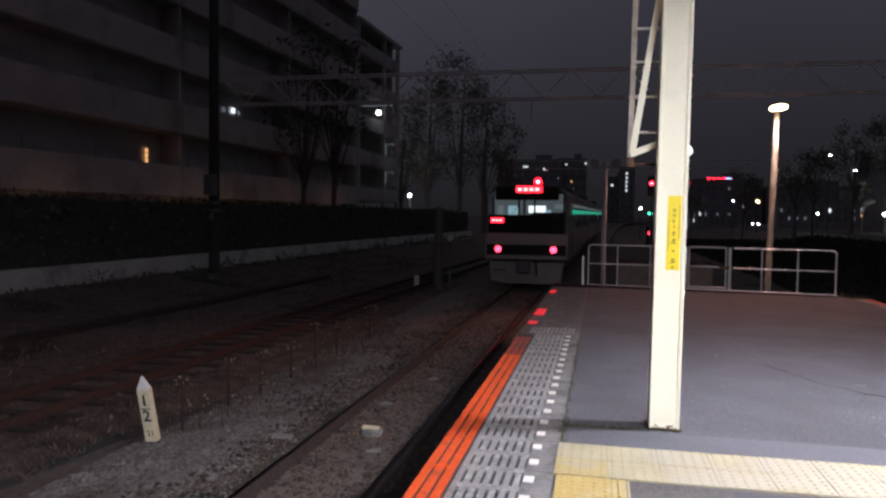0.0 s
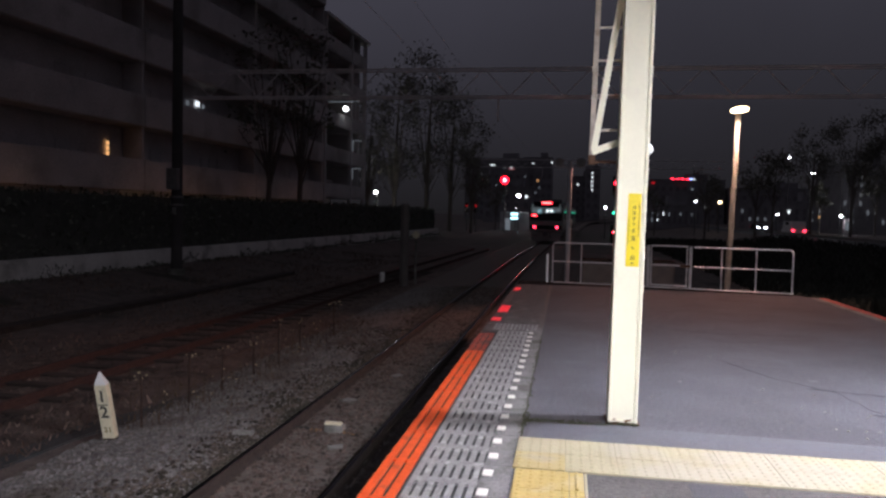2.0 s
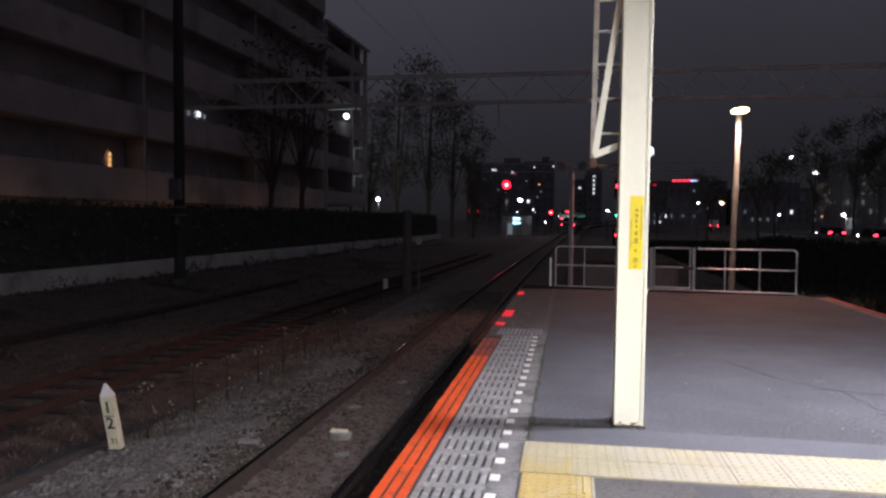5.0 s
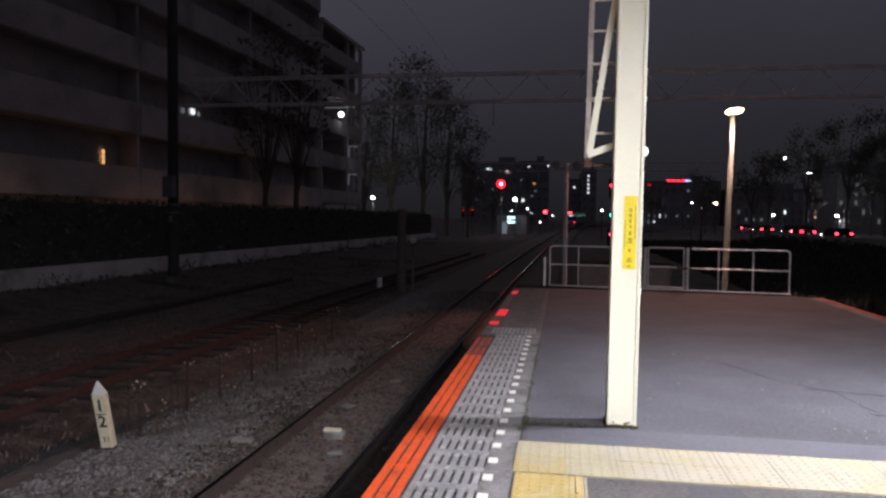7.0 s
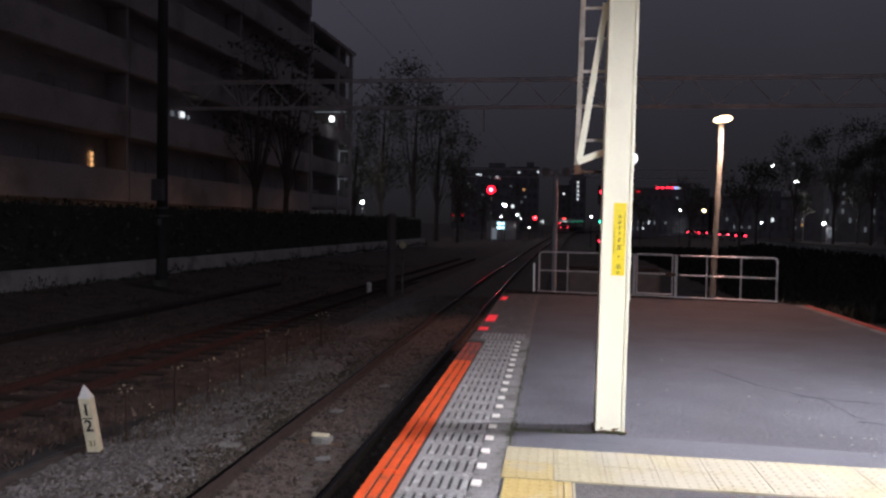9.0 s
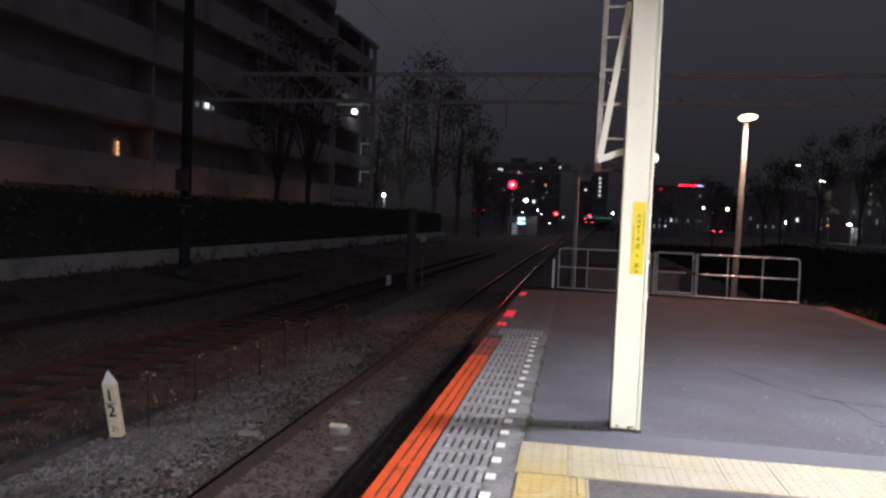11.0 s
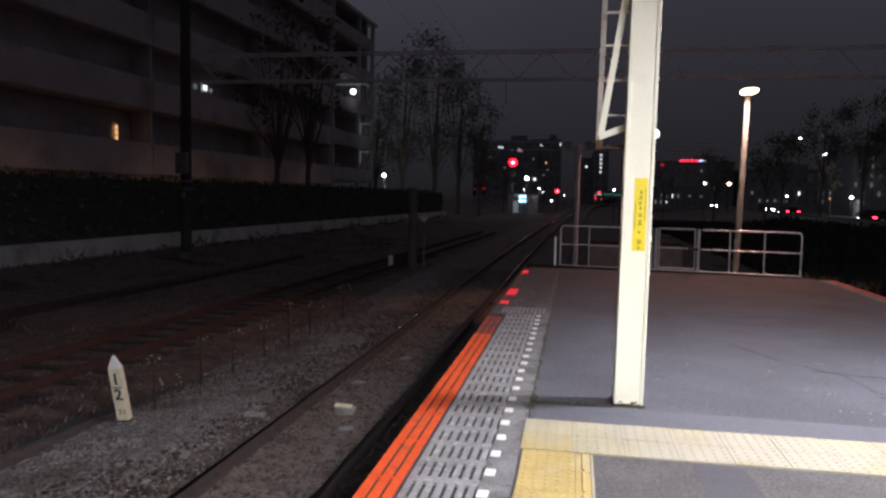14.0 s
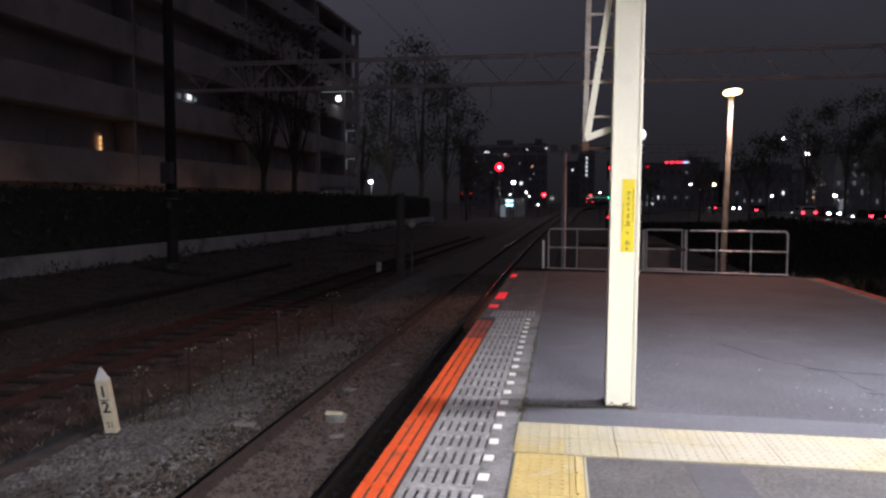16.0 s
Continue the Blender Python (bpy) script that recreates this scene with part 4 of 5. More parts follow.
def apartments():
    ap = base("apartment_block", label="long dim grey apartment block with rows of balconies", category="building")
    b = B()
    box(b, (-9.5, 21.25, 13.4), (9, 72.5, 29.2))
    b.transform(FR)
    part("wall", b, facade_dark, ap)
    for k2 in range(9):
        z = 0.85 + 3.03 * k2
        b = B()
        box(b, (-4.45, 21.25, z + 1.4), (1.12, 72.5, 0.16))
        b.transform(FR)
        part("balcony_slab", b, facade, ap)
        for q in range(6):
            b = B()
            box(b, (-3.87, -8.95 + 12.08 * q, z + 2.08), (0.1, 12.02, 1.44), bevel=0.01)
            b.transform(FR)
            part("parapet", b, facade, ap)
        for q in range(7):
            b = B()
            box(b, (-4.42, -14.9 + 12.05 * q, z + 2.9), (1.0, 0.16, 2.84))
            b.transform(FR)
            part("partition", b, facade, ap)
        for q in range(12):
            block_window(ap, -12 + 5.95 * q, z + 2.55, 1.9, 1.9, glass_dark, 4.99)
    b = B()
    box(b, (-9, 21.25, 28.2), (10.6, 73.0, 0.3))
    b.transform(FR)
    part("roof", b, facade_dark, ap)
    # one lit slit of a curtained window
    b = B()
    for q in range(3):
        box(b, (-4.9, 32.06, 3.86 + 0.235 * q), (0.02, 0.17, 0.18))
    b.transform(FR)
    part("lit_window", b, warm_mid, ap, "warm lit window slit between curtains")
    # a lit bay with its stair window
    for s2, z, w, hgt, m2 in ((40.05, 7.26, 0.42, 0.30, white_mid), (40.68, 7.2, 0.26, 0.22, white_dim)):
        b = B()
        box(b, (-4.9, s2, z), (0.02, w, hgt))
        b.transform(FR)
        part("lit_window", b, m2, ap, "small white lit window")
    for z in (7.18, 6.7, 6.3, 5.95):
        b = B()
        box(b, (-4.9, 39.0, z), (0.02, 0.34, 0.28))
        b.transform(FR)
        part("stair_pane", b, white_faint, ap, "dim white stair window pane")
    return ap


apartments()


def stair_tower():
    """The open stair at the block's end, with its lamps."""
    st = base("stair_tower", label="open concrete stair tower with a bright landing lamp", category="building")

    def piece(name, c, sz, material, parent=st, label=""):
        b = B()
        box(b, c, sz)
        b.transform(FR)
        return part(name, b, material, parent, label)
    for k2 in range(5):
        z = 2.6 + 2.95 * k2
        piece("landing", (-5.6, 63.2, z), (3.4, 10.6, 0.18), facade_dark)
        piece("parapet", (-3.95, 63.2, z + 0.52), (0.1, 10.6, 1.1), facade)
        piece("inner_wall", (-5.5, 66.8, z + 1.5), (3.0, 0.14, 2.7), facade)
        piece("flight", (-6.0, 61.5, z + 1.4), (1.3, 4.6, 0.2), facade_dark)
    for s2 in (57.9, 64.45, 68.4):
        piece("pier", (-4.0, s2, 8.0), (0.3, 0.3, 17.6), facade_dark)
    piece("back_wall", (-7.3, 63.2, 8.0), (0.2, 10.9, 17.6), facade_dark)
    piece("roof", (-5.6, 63.2, 16.9), (3.9, 11.2, 0.25), facade_dark)
    b = B()
    ball(b, (-3.7, 62.2, 10.07), 0.25, 12)
    b.transform(FR)
    lamp = part("lamp", b, stair_glow, st, "bright white lamp", smooth=True)
    # shade glows faintly in place of lamplight falling on it
    piece("glowing_shade", (-3.85, 62.2, 10.66), (2.7, 0.3, 0.06), white_faint, lamp)
    piece("lamp_hanger", (-3.7, 62.2, 10.5), (0.05, 0.05, 0.5), lamp_pole_dark, lamp)
    for z in (7.15, 4.7):
        piece("tube", (-3.84, 64.66, z), (0.08, 0.16, 0.95), white_faint, st, "slim white tube lamp")
        piece("tube", (-3.44, 64.66, z + 0.46), (0.8, 0.1, 0.08), white_faint, st, "slim white tube lamp")
    return st


stair_tower()
for s2, z, watts in ((62.2, 9.4, 3.0), (65.6, 7.3, 1.6), (65.6, 4.9, 1.4)):
    point_lamp("stair_light", *along(s2, 3.0, z), watts, (0.9, 0.95, 1.0), 0.2)


# ---- overhead line structures ----
def line_pole(name, x, y, z0, z1, r, label, box_at=None):
    p = base(name, x, y, z0, label, "pole", "overhead line poles")
    part("shaft", rod(B(), (0, 0, 0), (0, 0, z1 - z0), r, 12, r * 0.82), pole_concrete, p, smooth=False)
    part("foot", rod(B(), (0, 0, 0), (0, 0, 0.5), r * 1.5, 12), concrete_old, p)
    for zz in (2.9, 3.2, z1 - z0 - 0.7):
        part("band", rod(B(), (0, 0, zz), (0, 0, zz + 0.07), r * 1.12, 12), pole_steel, p)
    if box_at:
        part("box", box(B(), (0.02, -r - 0.12, box_at), (0.42, 0.28, 0.8), bevel=0.02), pole_steel, p, "grey steel switch box")
    part("plate", box(B(), (0, -r - 0.01, 2.7), (0.16, 0.02, 0.26)), concrete, p, "small pale number plate")
    return p


line_pole("line_pole", -13.67, 27.0, -1.4, 13.5, 0.21, "thick concrete overhead line pole with a steel box", 3.9)
line_pole("line_pole", 13.2, 28.6, -1.4, 13.5, 0.21, "thick concrete overhead line pole past the platform")


def gantry(y, x0, x1, z0, z1):
    gt = base("line_gantry", label="faint steel lattice beam spanning above the tracks", category="gantry")
    for z in (z0, z1):
        for dy in (-0.25, 0.25):
            part("chord", bar(B(), (x0, y + dy, z), (x1, y + dy, z), 0.055, 0.055), gantry_steel, gt)
    n = 28
    for i in range(n):
        a, c = x0 + (x1 - x0) * i / n, x0 + (x1 - x0) * (i + 1) / n
        za, zc = (z0, z1) if i % 2 else (z1, z0)
        part("lacing", bar(B(), (a, y - 0.25, za), (c, y - 0.25, zc), 0.035, 0.035), gantry_steel, gt)
    for xx in (-1.6, -7.0):
        part("insulator_arm", bar(B(), (xx, y, z0), (xx, y, z0 - 0.9), 0.05, 0.05), gantry_steel, gt)
    return gt


gantry(28, -13.7, 13.3, 5.72, 6.72)
gantry(78, -8, 16, 6.3, 7.1)


def wires():
    w = base("overhead_wires", label="thin overhead contact and carrier wires above the track", category="wire")
    for z, shift in ((4.15, 0.0), (5.0, 0.0)):
        b = B()
        pts = []
        for y in range(-10, 260, 6):
            x, zr, d = track(y)
            pts.append((x + shift, y, z + (zr + 1.1)))
        for a, c in zip(pts, pts[1:]):
            rod(b, a, c, 0.003, 4)
        part("wire", b, wire_black, w)
    return w


wires()


def small_post(name, x, y, z0, z1, r, material, label, head=None):
    p = base(name, x, y, z0, label, "post")
    part("shaft", rod(B(), (0, 0, 0), (0, 0, z1 - z0), r, 8), material, p)
    if head == "diamond":
        part("board", box(B(), (0, -0.04, z1 - z0 - 0.05), (0.25, 0.02, 0.25), Matrix.Translation((0, 0, 0)) @ Matrix.Translation((0, 0, z1 - z0 - 0.05)) @ pose(0, 0, 0, 0, 45, 0) @ Matrix.Translation((0, 0, -(z1 - z0 - 0.05)))), marker_paint, p)
    elif head == "horns":
        part("crossarm", bar(B(), (-0.3, 0, z1 - z0 - 0.1), (0.3, 0, z1 - z0 - 0.1), 0.06, 0.07), material, p)
        for sx in (-0.3, 0.3):
            part("prong", bar(B(), (sx, 0, z1 - z0 - 0.12), (sx * 1.05, 0, z1 - z0 + 0.1), 0.04, 0.04), material, p)
        for sx in (-0.27, 0.27):
            part("loudspeaker", rod(B(), (sx, 0.1, z1 - z0), (sx, -0.16, z1 - z0 - 0.04), 0.05, 10, 0.12), pole_steel, p)
    else:
        part("cap", ball(B(), (0, 0, z1 - z0), r * 1.05, 8, 0.5), material, p)
    return p


small_post("loudspeaker_post", 1.05, 20.0, -1.4, 2.85, 0.062, post_grey, "thin grey post carrying two small loudspeakers", "horns")
small_post("concrete_post", -5.0, 28.0, -1.4, 1.7, 0.17, pole_grey, "thick dim concrete post beside the tracks")
small_post("track_sign", -4.8, 29.2, -1.4, 0.62, 0.045, concrete_old, "thin pale post with a small diamond board", "diamond")
small_post("white_marker", -6.13, 29.19, -1.45, -0.99, 0.10, white_plastic, "short white painted marker post beside the track")


# ---- signals and lights far down the line ----
def colour_signal(x, y, z, glow_face, r, label, zbase=-1.2, others=0):
    s = base("railway_signal", x, y, zbase, label, "signal", "railway signals")
    h = z - zbase
    part("mast", rod(B(), (0, 0.25, 0), (0, 0.25, h + 0.6), 0.07, 8), pole_steel, s)
    part("head", box(B(), (0, 0.1, h - 0.2), (0.55, 0.12, 1.5), bevel=0.05), train_black, s)
    # disc oversized around a pale core, putting the red glare into its shape
    ln = part("glow_face", rod(B(), (0, 0.04, h), (0, -0.06, h), r, 16), glow_face, s)
    part("glow_core", rod(B(), (0, -0.05, h), (0, -0.075, h), r * 0.42, 14), red_core if glow_face in (red_signal, red_small) else glow_face, ln)
    part("hood", box(B(), (0, -0.1, h + r + 0.04), (r * 1.9, 0.3, 0.03)), train_black, ln)
    part("ladder", box(B(), (0.18, 0.3, h / 2), (0.03, 0.04, h)), pole_steel, s)
    return s


colour_signal(-8.08, 110, 6.41, red_signal, 0.60, "tall railway signal showing a bright red light")
colour_signal(-2.36, 140, 2.68, red_signal, 0.36, "railway signal showing red beside the curve")
colour_signal(4.68, 60, 4.06, red_small, 0.17, "railway signal showing red behind the canopy post")
colour_signal(4.64, 60.6, 0.25, red_small, 0.12, "dwarf signal showing red close to the ground")
colour_signal(-12.0, 108, 2.62, red_dim, 0.14, "dim red signal light far down the line")
colour_signal(-13.3, 108, 2.55, red_dim, 0.08, "dim red signal light beside another")
colour_signal(8.3, 120, 2.1, green_glow, 0.26, "signal showing a green light beyond the platform")


def far_lamp(x, y, z, r, glass, label="tall street lamp with a bright white head"):
    zb = ground_z(x, y)
    s = base("street_lamp", x, y, zb, label, "lamp", "distant street lamps")
    h = z - zb
    part("pole", rod(B(), (0, 0.3, 0), (0, 0.3, h + 0.2), 0.06, 6), lamp_pole_dark, s)
    part("arm", bar(B(), (0, 0.4, h + 0.2), (0, -0.1, h + 0.12), 0.05, 0.05), lamp_pole_dark, s)
    part("head", ball(B(), (0, -0.05, h), r * 0.55, 10, 0.72), glass, s, smooth=True)
    return s


for x, y, z, r in ((-6.03, 110, 4.2, 0.5), (-5.19, 130, 3.07, 0.22), (-3.06, 130, 0.95, 0.2), (-4.5, 130, 2.4, 0.13), (-0.88, 130, 2.0, 0.13),
                   (-7.78, 130, 2.69, 0.14), (5.85, 100, 2.62, 0.24), (20.2, 120, 4.1, 0.26), (33.4, 120, 10.9, 0.36), (36.9, 120, 8.6, 0.5),
                   (32.0, 120, 2.35, 0.28), (40.9, 120, 2.35, 0.42), (-19.51, 80, 3.55, 0.38)):
    far_lamp(x, y, z, r, white_glow)
far_lamp(23.7, 120, 4.04, 0.48, warm_glow, "street lamp with a warm white head")
far_lamp(36.7, 121, 11.4, 0.3, white_dim, "street lamp with a dim white head")
far_lamp(42.3, 121, 9.4, 0.24, white_dim, "street lamp with a dim white head")
far_lamp(37.9, 120, 2.1, 0.28, warm_mid, "low lamp with a dim warm head")
point_lamp("path_light", -19.3, 79.5, 3.6, 420, (0.95, 1.0, 0.92), 0.25)
point_lamp("road_light", -6.0, 109, 4.0, 70, (0.9, 0.95, 1.0), 0.3)
point_lamp("road_light", 40.9, 119, 3.2, 130, (0.85, 0.9, 1.0), 0.3)
point_lamp("road_light", 36.5, 119, 8.2, 190, (0.9, 0.95, 1.0), 0.3)


def far_building(x, y, w, d, h, label, lit, cols=6, rows=5, material=None, lights=None):
    zb = ground_z(x, y)
    b2 = base("town_building", x, y, zb, label, "building", "distant town buildings")
    part("wall", box(B(), (0, d / 2, h / 2), (w, d, h)), material or town_dark, b2)
    part("roof", box(B(), (0, d / 2, h + 0.15), (w + 0.4, d + 0.4, 0.3)), town_dark, b2)
    part("plant_room", box(B(), (w * 0.2, d / 2, h + 1.2), (w * 0.25, d * 0.4, 2.0)), town_dark, b2)
    rng2 = random.Random(int(abs(x * 7 + y)))
    for c in range(cols):
        for r2 in range(rows):
            wx, wz = -w / 2 + w * (c + 0.5) / cols, 1.6 + (h - 2.4) * (r2 + 0.3) / rows
            on = rng2.random() < lit
            m2 = rng2.choice(lights or (white_mid, white_dim, white_dim, white_faint)) if on else town_window
            part("window", box(B(), (wx, -0.03, wz), (w / cols * (rng2.uniform(0.16, 0.34) if on else 0.42), 0.06, rng2.uniform(0.4, 0.9) if on else 1.3)), m2, b2)
    return b2


mid = far_building(-23.5, 262, 22, 12, 21, "mid-rise building with scattered lit windows", 0.07, 9, 6)
for wx, wz, ww, m2 in ((-1.9, 18.5, 0.9, white_mid), (-0.9, 18.4, 0.5, white_mid), (4.6, 17.2, 0.7, red_faint), (5.7, 17.15, 0.7, red_faint), (-5.0, 15.2, 0.5, white_dim), (-3.4, 12.9, 0.5, white_dim), (-6.3, 11.7, 0.5, white_dim), (3.9, 9.6, 0.5, white_mid), (1.6, 6.6, 0.8, white_dim), (6.5, 5.7, 0.6, white_mid), (-5.6, 7.8, 0.4, white_dim), (8.5, 8.2, 0.5, warm_mid)):
    part("lit_window", box(B(), (wx, -0.1, wz - ground_z(-23.5, 262)), (ww, 0.06, 0.5)), m2, mid)
narrow = far_building(-9.5, 264, 10, 12, 22, "narrow dark mid-rise building with few lights", 0.10, 5, 6)
for wx, wz, m2 in ((-1.7, 19.4, white_mid), (4.8, 19.7, white_mid), (0.1, 13.5, warm_mid), (0.6, 11.0, white_dim), (-0.6, 9.2, white_dim)):
    part("lit_window", box(B(), (wx, -0.1, wz - ground_z(-9.5, 264)), (0.55, 0.06, 0.5)), m2, narrow)
far_building(5.5, 268, 9, 10, 16, "dark town building behind the curve", 0.08, 4, 5)
slim = far_building(9.2, 262, 5, 8, 19, "slim tower with a column of lit stair windows", 0.0, 2, 5)
for q in range(5):
    part("stair_window", box(B(), (-0.2, -0.06, 11.3 + 1.42 * q), (0.55, 0.06, 0.6)), white_mid, slim)
wide = far_building(36, 246, 26, 14, 13.5, "wide low building with red roof lights", 0.12, 12, 4)
far_building(62, 240, 24, 14, 11, "dark low building across the road", 0.14, 10, 3)
far_building(88, 230, 26, 14, 16, "dark apartment house across the road", 0.12, 8, 5)
far_building(47.5, 128, 8, 10, 11, "dark building beside the road with dim bluish windows", 0.4, 7, 6, facade_night, (white_dim, white_faint, white_faint, white_faint))
far_building(-14, 190, 12, 10, 9, "low dark building beside the line", 0.15, 5, 3)
for dx, mm in ((-8.7, red_dim), (-2.8, red_small), (-1.3, red_small), (0.2, red_small), (1.6, red_small), (2.7, blue_glow), (3.8, white_mid)):
    part("roof_light", box(B(), (dx, -0.2, 13.9 if dx > -5 else 12.6), (0.9, 0.2, 0.42)), mm, wide)

far_building(21, 165, 15, 8, 5, "row of small dimly lit shops", 0.55, 13, 2)
far_building(46, 160, 22, 8, 5.5, "row of low houses with dim windows", 0.4, 15, 2)

shop = base("shop", -7.95, 131, ground_z(-8, 131), "small lit shop front with pale blue sign panels", "building")
part("wall", box(B(), (0, 3, 1.6), (5, 6, 3.2)), facade_dark, shop)
for z in (2.75, 2.05):
    part("sign_panel", box(B(), (0, -0.06, z), (1.3, 0.08, 0.34), bevel=0.02), shop_glow, shop)
part("door", box(B(), (-1.2, -0.04, 1.0), (0.9, 0.06, 2.0)), white_dim, shop)
point_lamp("shop_light", -7.95, 129.6, 1.6, 1.2, (0.6, 0.85, 1.0), 0.3)
pane = base("lit_kiosk", 41.8, 119.5, ground_z(41.8, 119), "narrow lit white kiosk beside the road", "kiosk")
part("body", box(B(), (0, 0.5, 1.2), (0.9, 0.9, 2.4), bevel=0.03), facade, pane)
part("lit_panel", box(B(), (0, 0.03, 1.35), (0.7, 0.05, 1.2)), white_dim, pane)

# glowing red patches in place of the signal's red reflections on the edge
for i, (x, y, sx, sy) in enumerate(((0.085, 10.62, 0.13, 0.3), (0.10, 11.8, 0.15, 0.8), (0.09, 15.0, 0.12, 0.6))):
    e = base("edge_red_patch", x, y, -0.012, "flush glowing red patch in place of a red reflection on the edge", "lamp", "platform edge lamps")
    part("glow_face", box(B(), (0, 0, 0.008), (sx, sy, 0.012), bevel=0.003), red_dim, e)
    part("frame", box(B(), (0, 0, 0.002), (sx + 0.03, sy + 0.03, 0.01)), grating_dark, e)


# ---- road, trees ----
bm = B()
for y0, y1 in zip(range(20, 330, 10), range(30, 340, 10)):
    za, zb = ground_z(30.5, y0) + 0.02, ground_z(30.5, y1) + 0.02
    vs = [bm.verts.new(p) for p in ((26.2, y0, za), (34.4, y0, za), (34.4, y1, zb), (26.2, y1, zb))]
    bm.faces.new(vs)
tagged(part("road", bm, road_asphalt), "dark two-lane road running beside the railway", "road", kind="structure")
guard = base("guard_rail", label="low steel guard rail along the road", category="guard rail")
for i in range(34):
    y = 50 + 5 * i
    part("post", rod(B(), (25.7, y, ground_z(25.7, y)), (25.7, y, ground_z(25.7, y) + 0.7), 0.05, 6), pole_steel, guard)
    part("beam", bar(B(), (25.68, y, ground_z(25.7, y) + 0.6), (25.68, y + 5, ground_z(25.7, y + 5) + 0.6), 0.05, 0.25), pole_steel, guard)


def tree(x, y, h, spread, leaves, seed, label, zb=None, size=0.11, low=0.6, group="roadside trees", limbs=9):
    rg = random.Random(seed)
    zb = ground_z(x, y) if zb is None else zb
    t = base("tree", x, y, zb, label, "tree", group)
    b = B()
    rod(b, (0, 0, 0), (0.1, 0, h * 0.45), 0.014 * h + 0.02, 8, 0.011 * h)
    rod(b, (0.1, 0, h * 0.44), (0.1 + 0.02 * h, 0.1, h * 0.9), 0.011 * h, 8, 0.02)
    tips = []
    for i in range(limbs):
        a = 2.4 * i + rg.uniform(-0.3, 0.3)
        z0 = h * rg.uniform(low * 0.5, low * 0.77)
        q = Vector((math.cos(a) * spread * rg.uniform(0.35, 0.75), math.sin(a) * spread * rg.uniform(0.35, 0.75), h * rg.uniform(low, 0.95)))
        rod(b, (0.08, 0, z0), q, 0.06, 6, 0.02)
        tips.append(q)
        for _ in range(3):
            q2 = q + Vector((rg.gauss(0, 0.3), rg.gauss(0, 0.3), rg.uniform(0.1, 0.5))) * spread * 0.5
            rod(b, q, q2, 0.02, 5, 0.006)
            tips.append(q2)
    part("trunk", b, bark, t)
    r3 = np.random.default_rng(seed)
    cs = np.array([tuple(tips[r3.integers(len(tips))]) for _ in range(leaves)]) + r3.normal(0, spread * 0.16, (leaves, 3))
    d1, d2 = r3.normal(0, size, (leaves, 3)), r3.normal(0, size, (leaves, 3))
    vv = np.stack([cs, cs + d1, cs + d1 + d2, cs + d2], 1).reshape(-1, 3)
    raw("crown", vv.tolist(), np.arange(4 * leaves).reshape(-1, 4).tolist(), leaf, t)
    return t


for i, (x, y, h, sp, lv) in enumerate(((20.5, 84, 9.5, 2.4, 900), (23.2, 88, 10.5, 2.6, 900), (17.5, 96, 8.5, 2.2, 500), (38.4, 121.5, 7.5, 1.5, 1200),
                                       (44.5, 117, 9, 2.6, 1500), (24, 130, 8, 2.2, 500), (14, 118, 7, 2.0, 400), (-16, 140, 9, 3, 900), (-11, 128, 7, 2, 600), (29, 150, 8, 2, 500))):
    tree(x, y, h, sp, lv, 40 + i, "bare-limbed roadside tree with thin leaves at night" if lv < 1000 else "leafy roadside tree lit by a street lamp")


# tall trees past the apartment block and by its wall
for i, (x, y, h, sp, lv) in enumerate(((-24.0, 93, 16, 4.0, 2000), (-19.6, 89, 20, 4.6, 2600), (-16.6, 94, 22.5, 5.0, 3000), (-14.2, 98, 20, 4.4, 2300), (-12.0, 103, 15, 3.2, 1400))):
    tree(x, y, h, sp, lv, 70 + i, "tall dark leafy tree standing beside the line", size=0.125, low=0.34, group="tall trees by the line", limbs=16)
for i, (s2, h, sp, lv) in enumerate(((43.6, 12.0, 2.6, 450), (48.5, 13.5, 2.8, 600))):
    x, y, z = along(s2, 2.2, -0.30)
    tree(x, y, h, sp, lv, 90 + i, "thin-leaved dark tree between hedge and apartment block", z, 0.12, 0.45, "trees behind the hedge", 14)
for i, (x, y, h, sp, lv) in enumerate(((29.8, 104, 14.5, 3.2, 2600), (34.0, 101, 15.5, 3.6, 3400), (38.0, 99, 16, 3.8, 3800), (41.5, 103, 14, 3.6, 3000))):
    tree(x + 4.5, y + 8, h, sp, lv, 110 + i, "tall dark leafy tree across the road", size=0.105, low=0.5, group="tall trees across the road", limbs=14)


def dark_cover():
    """Low dark blades added so the ground past the platform stays black."""
    r2 = np.random.default_rng(33)
    n = 26000
    y = 25 + 68 * r2.random(n) ** 1.5
    x = 8.5 + 16.5 * r2.random(n)
    z = np.array([ground_z(float(a), float(c)) for a, c in zip(x, y)])
    c = np.stack([x, y, z], -1)
    hh = r2.uniform(0.12, 0.55, n)
    d1 = np.stack([r2.normal(0, 0.12, n), r2.normal(0, 0.12, n), hh], -1)
    d2 = r2.normal(0, 0.11, (n, 3)) * np.array([1, 1, 0.3])
    vv = np.stack([c, c + d2, c + d1 + d2 * 0.5, c + d1], 1).reshape(-1, 3)
    ob = raw("dark_blades", vv.tolist(), np.arange(4 * n).reshape(-1, 4).tolist(), dark_blade)
    return tagged(ob, "low dark blades added to darken the ground past the platform", "weeds", kind="stuff")


dark_cover()


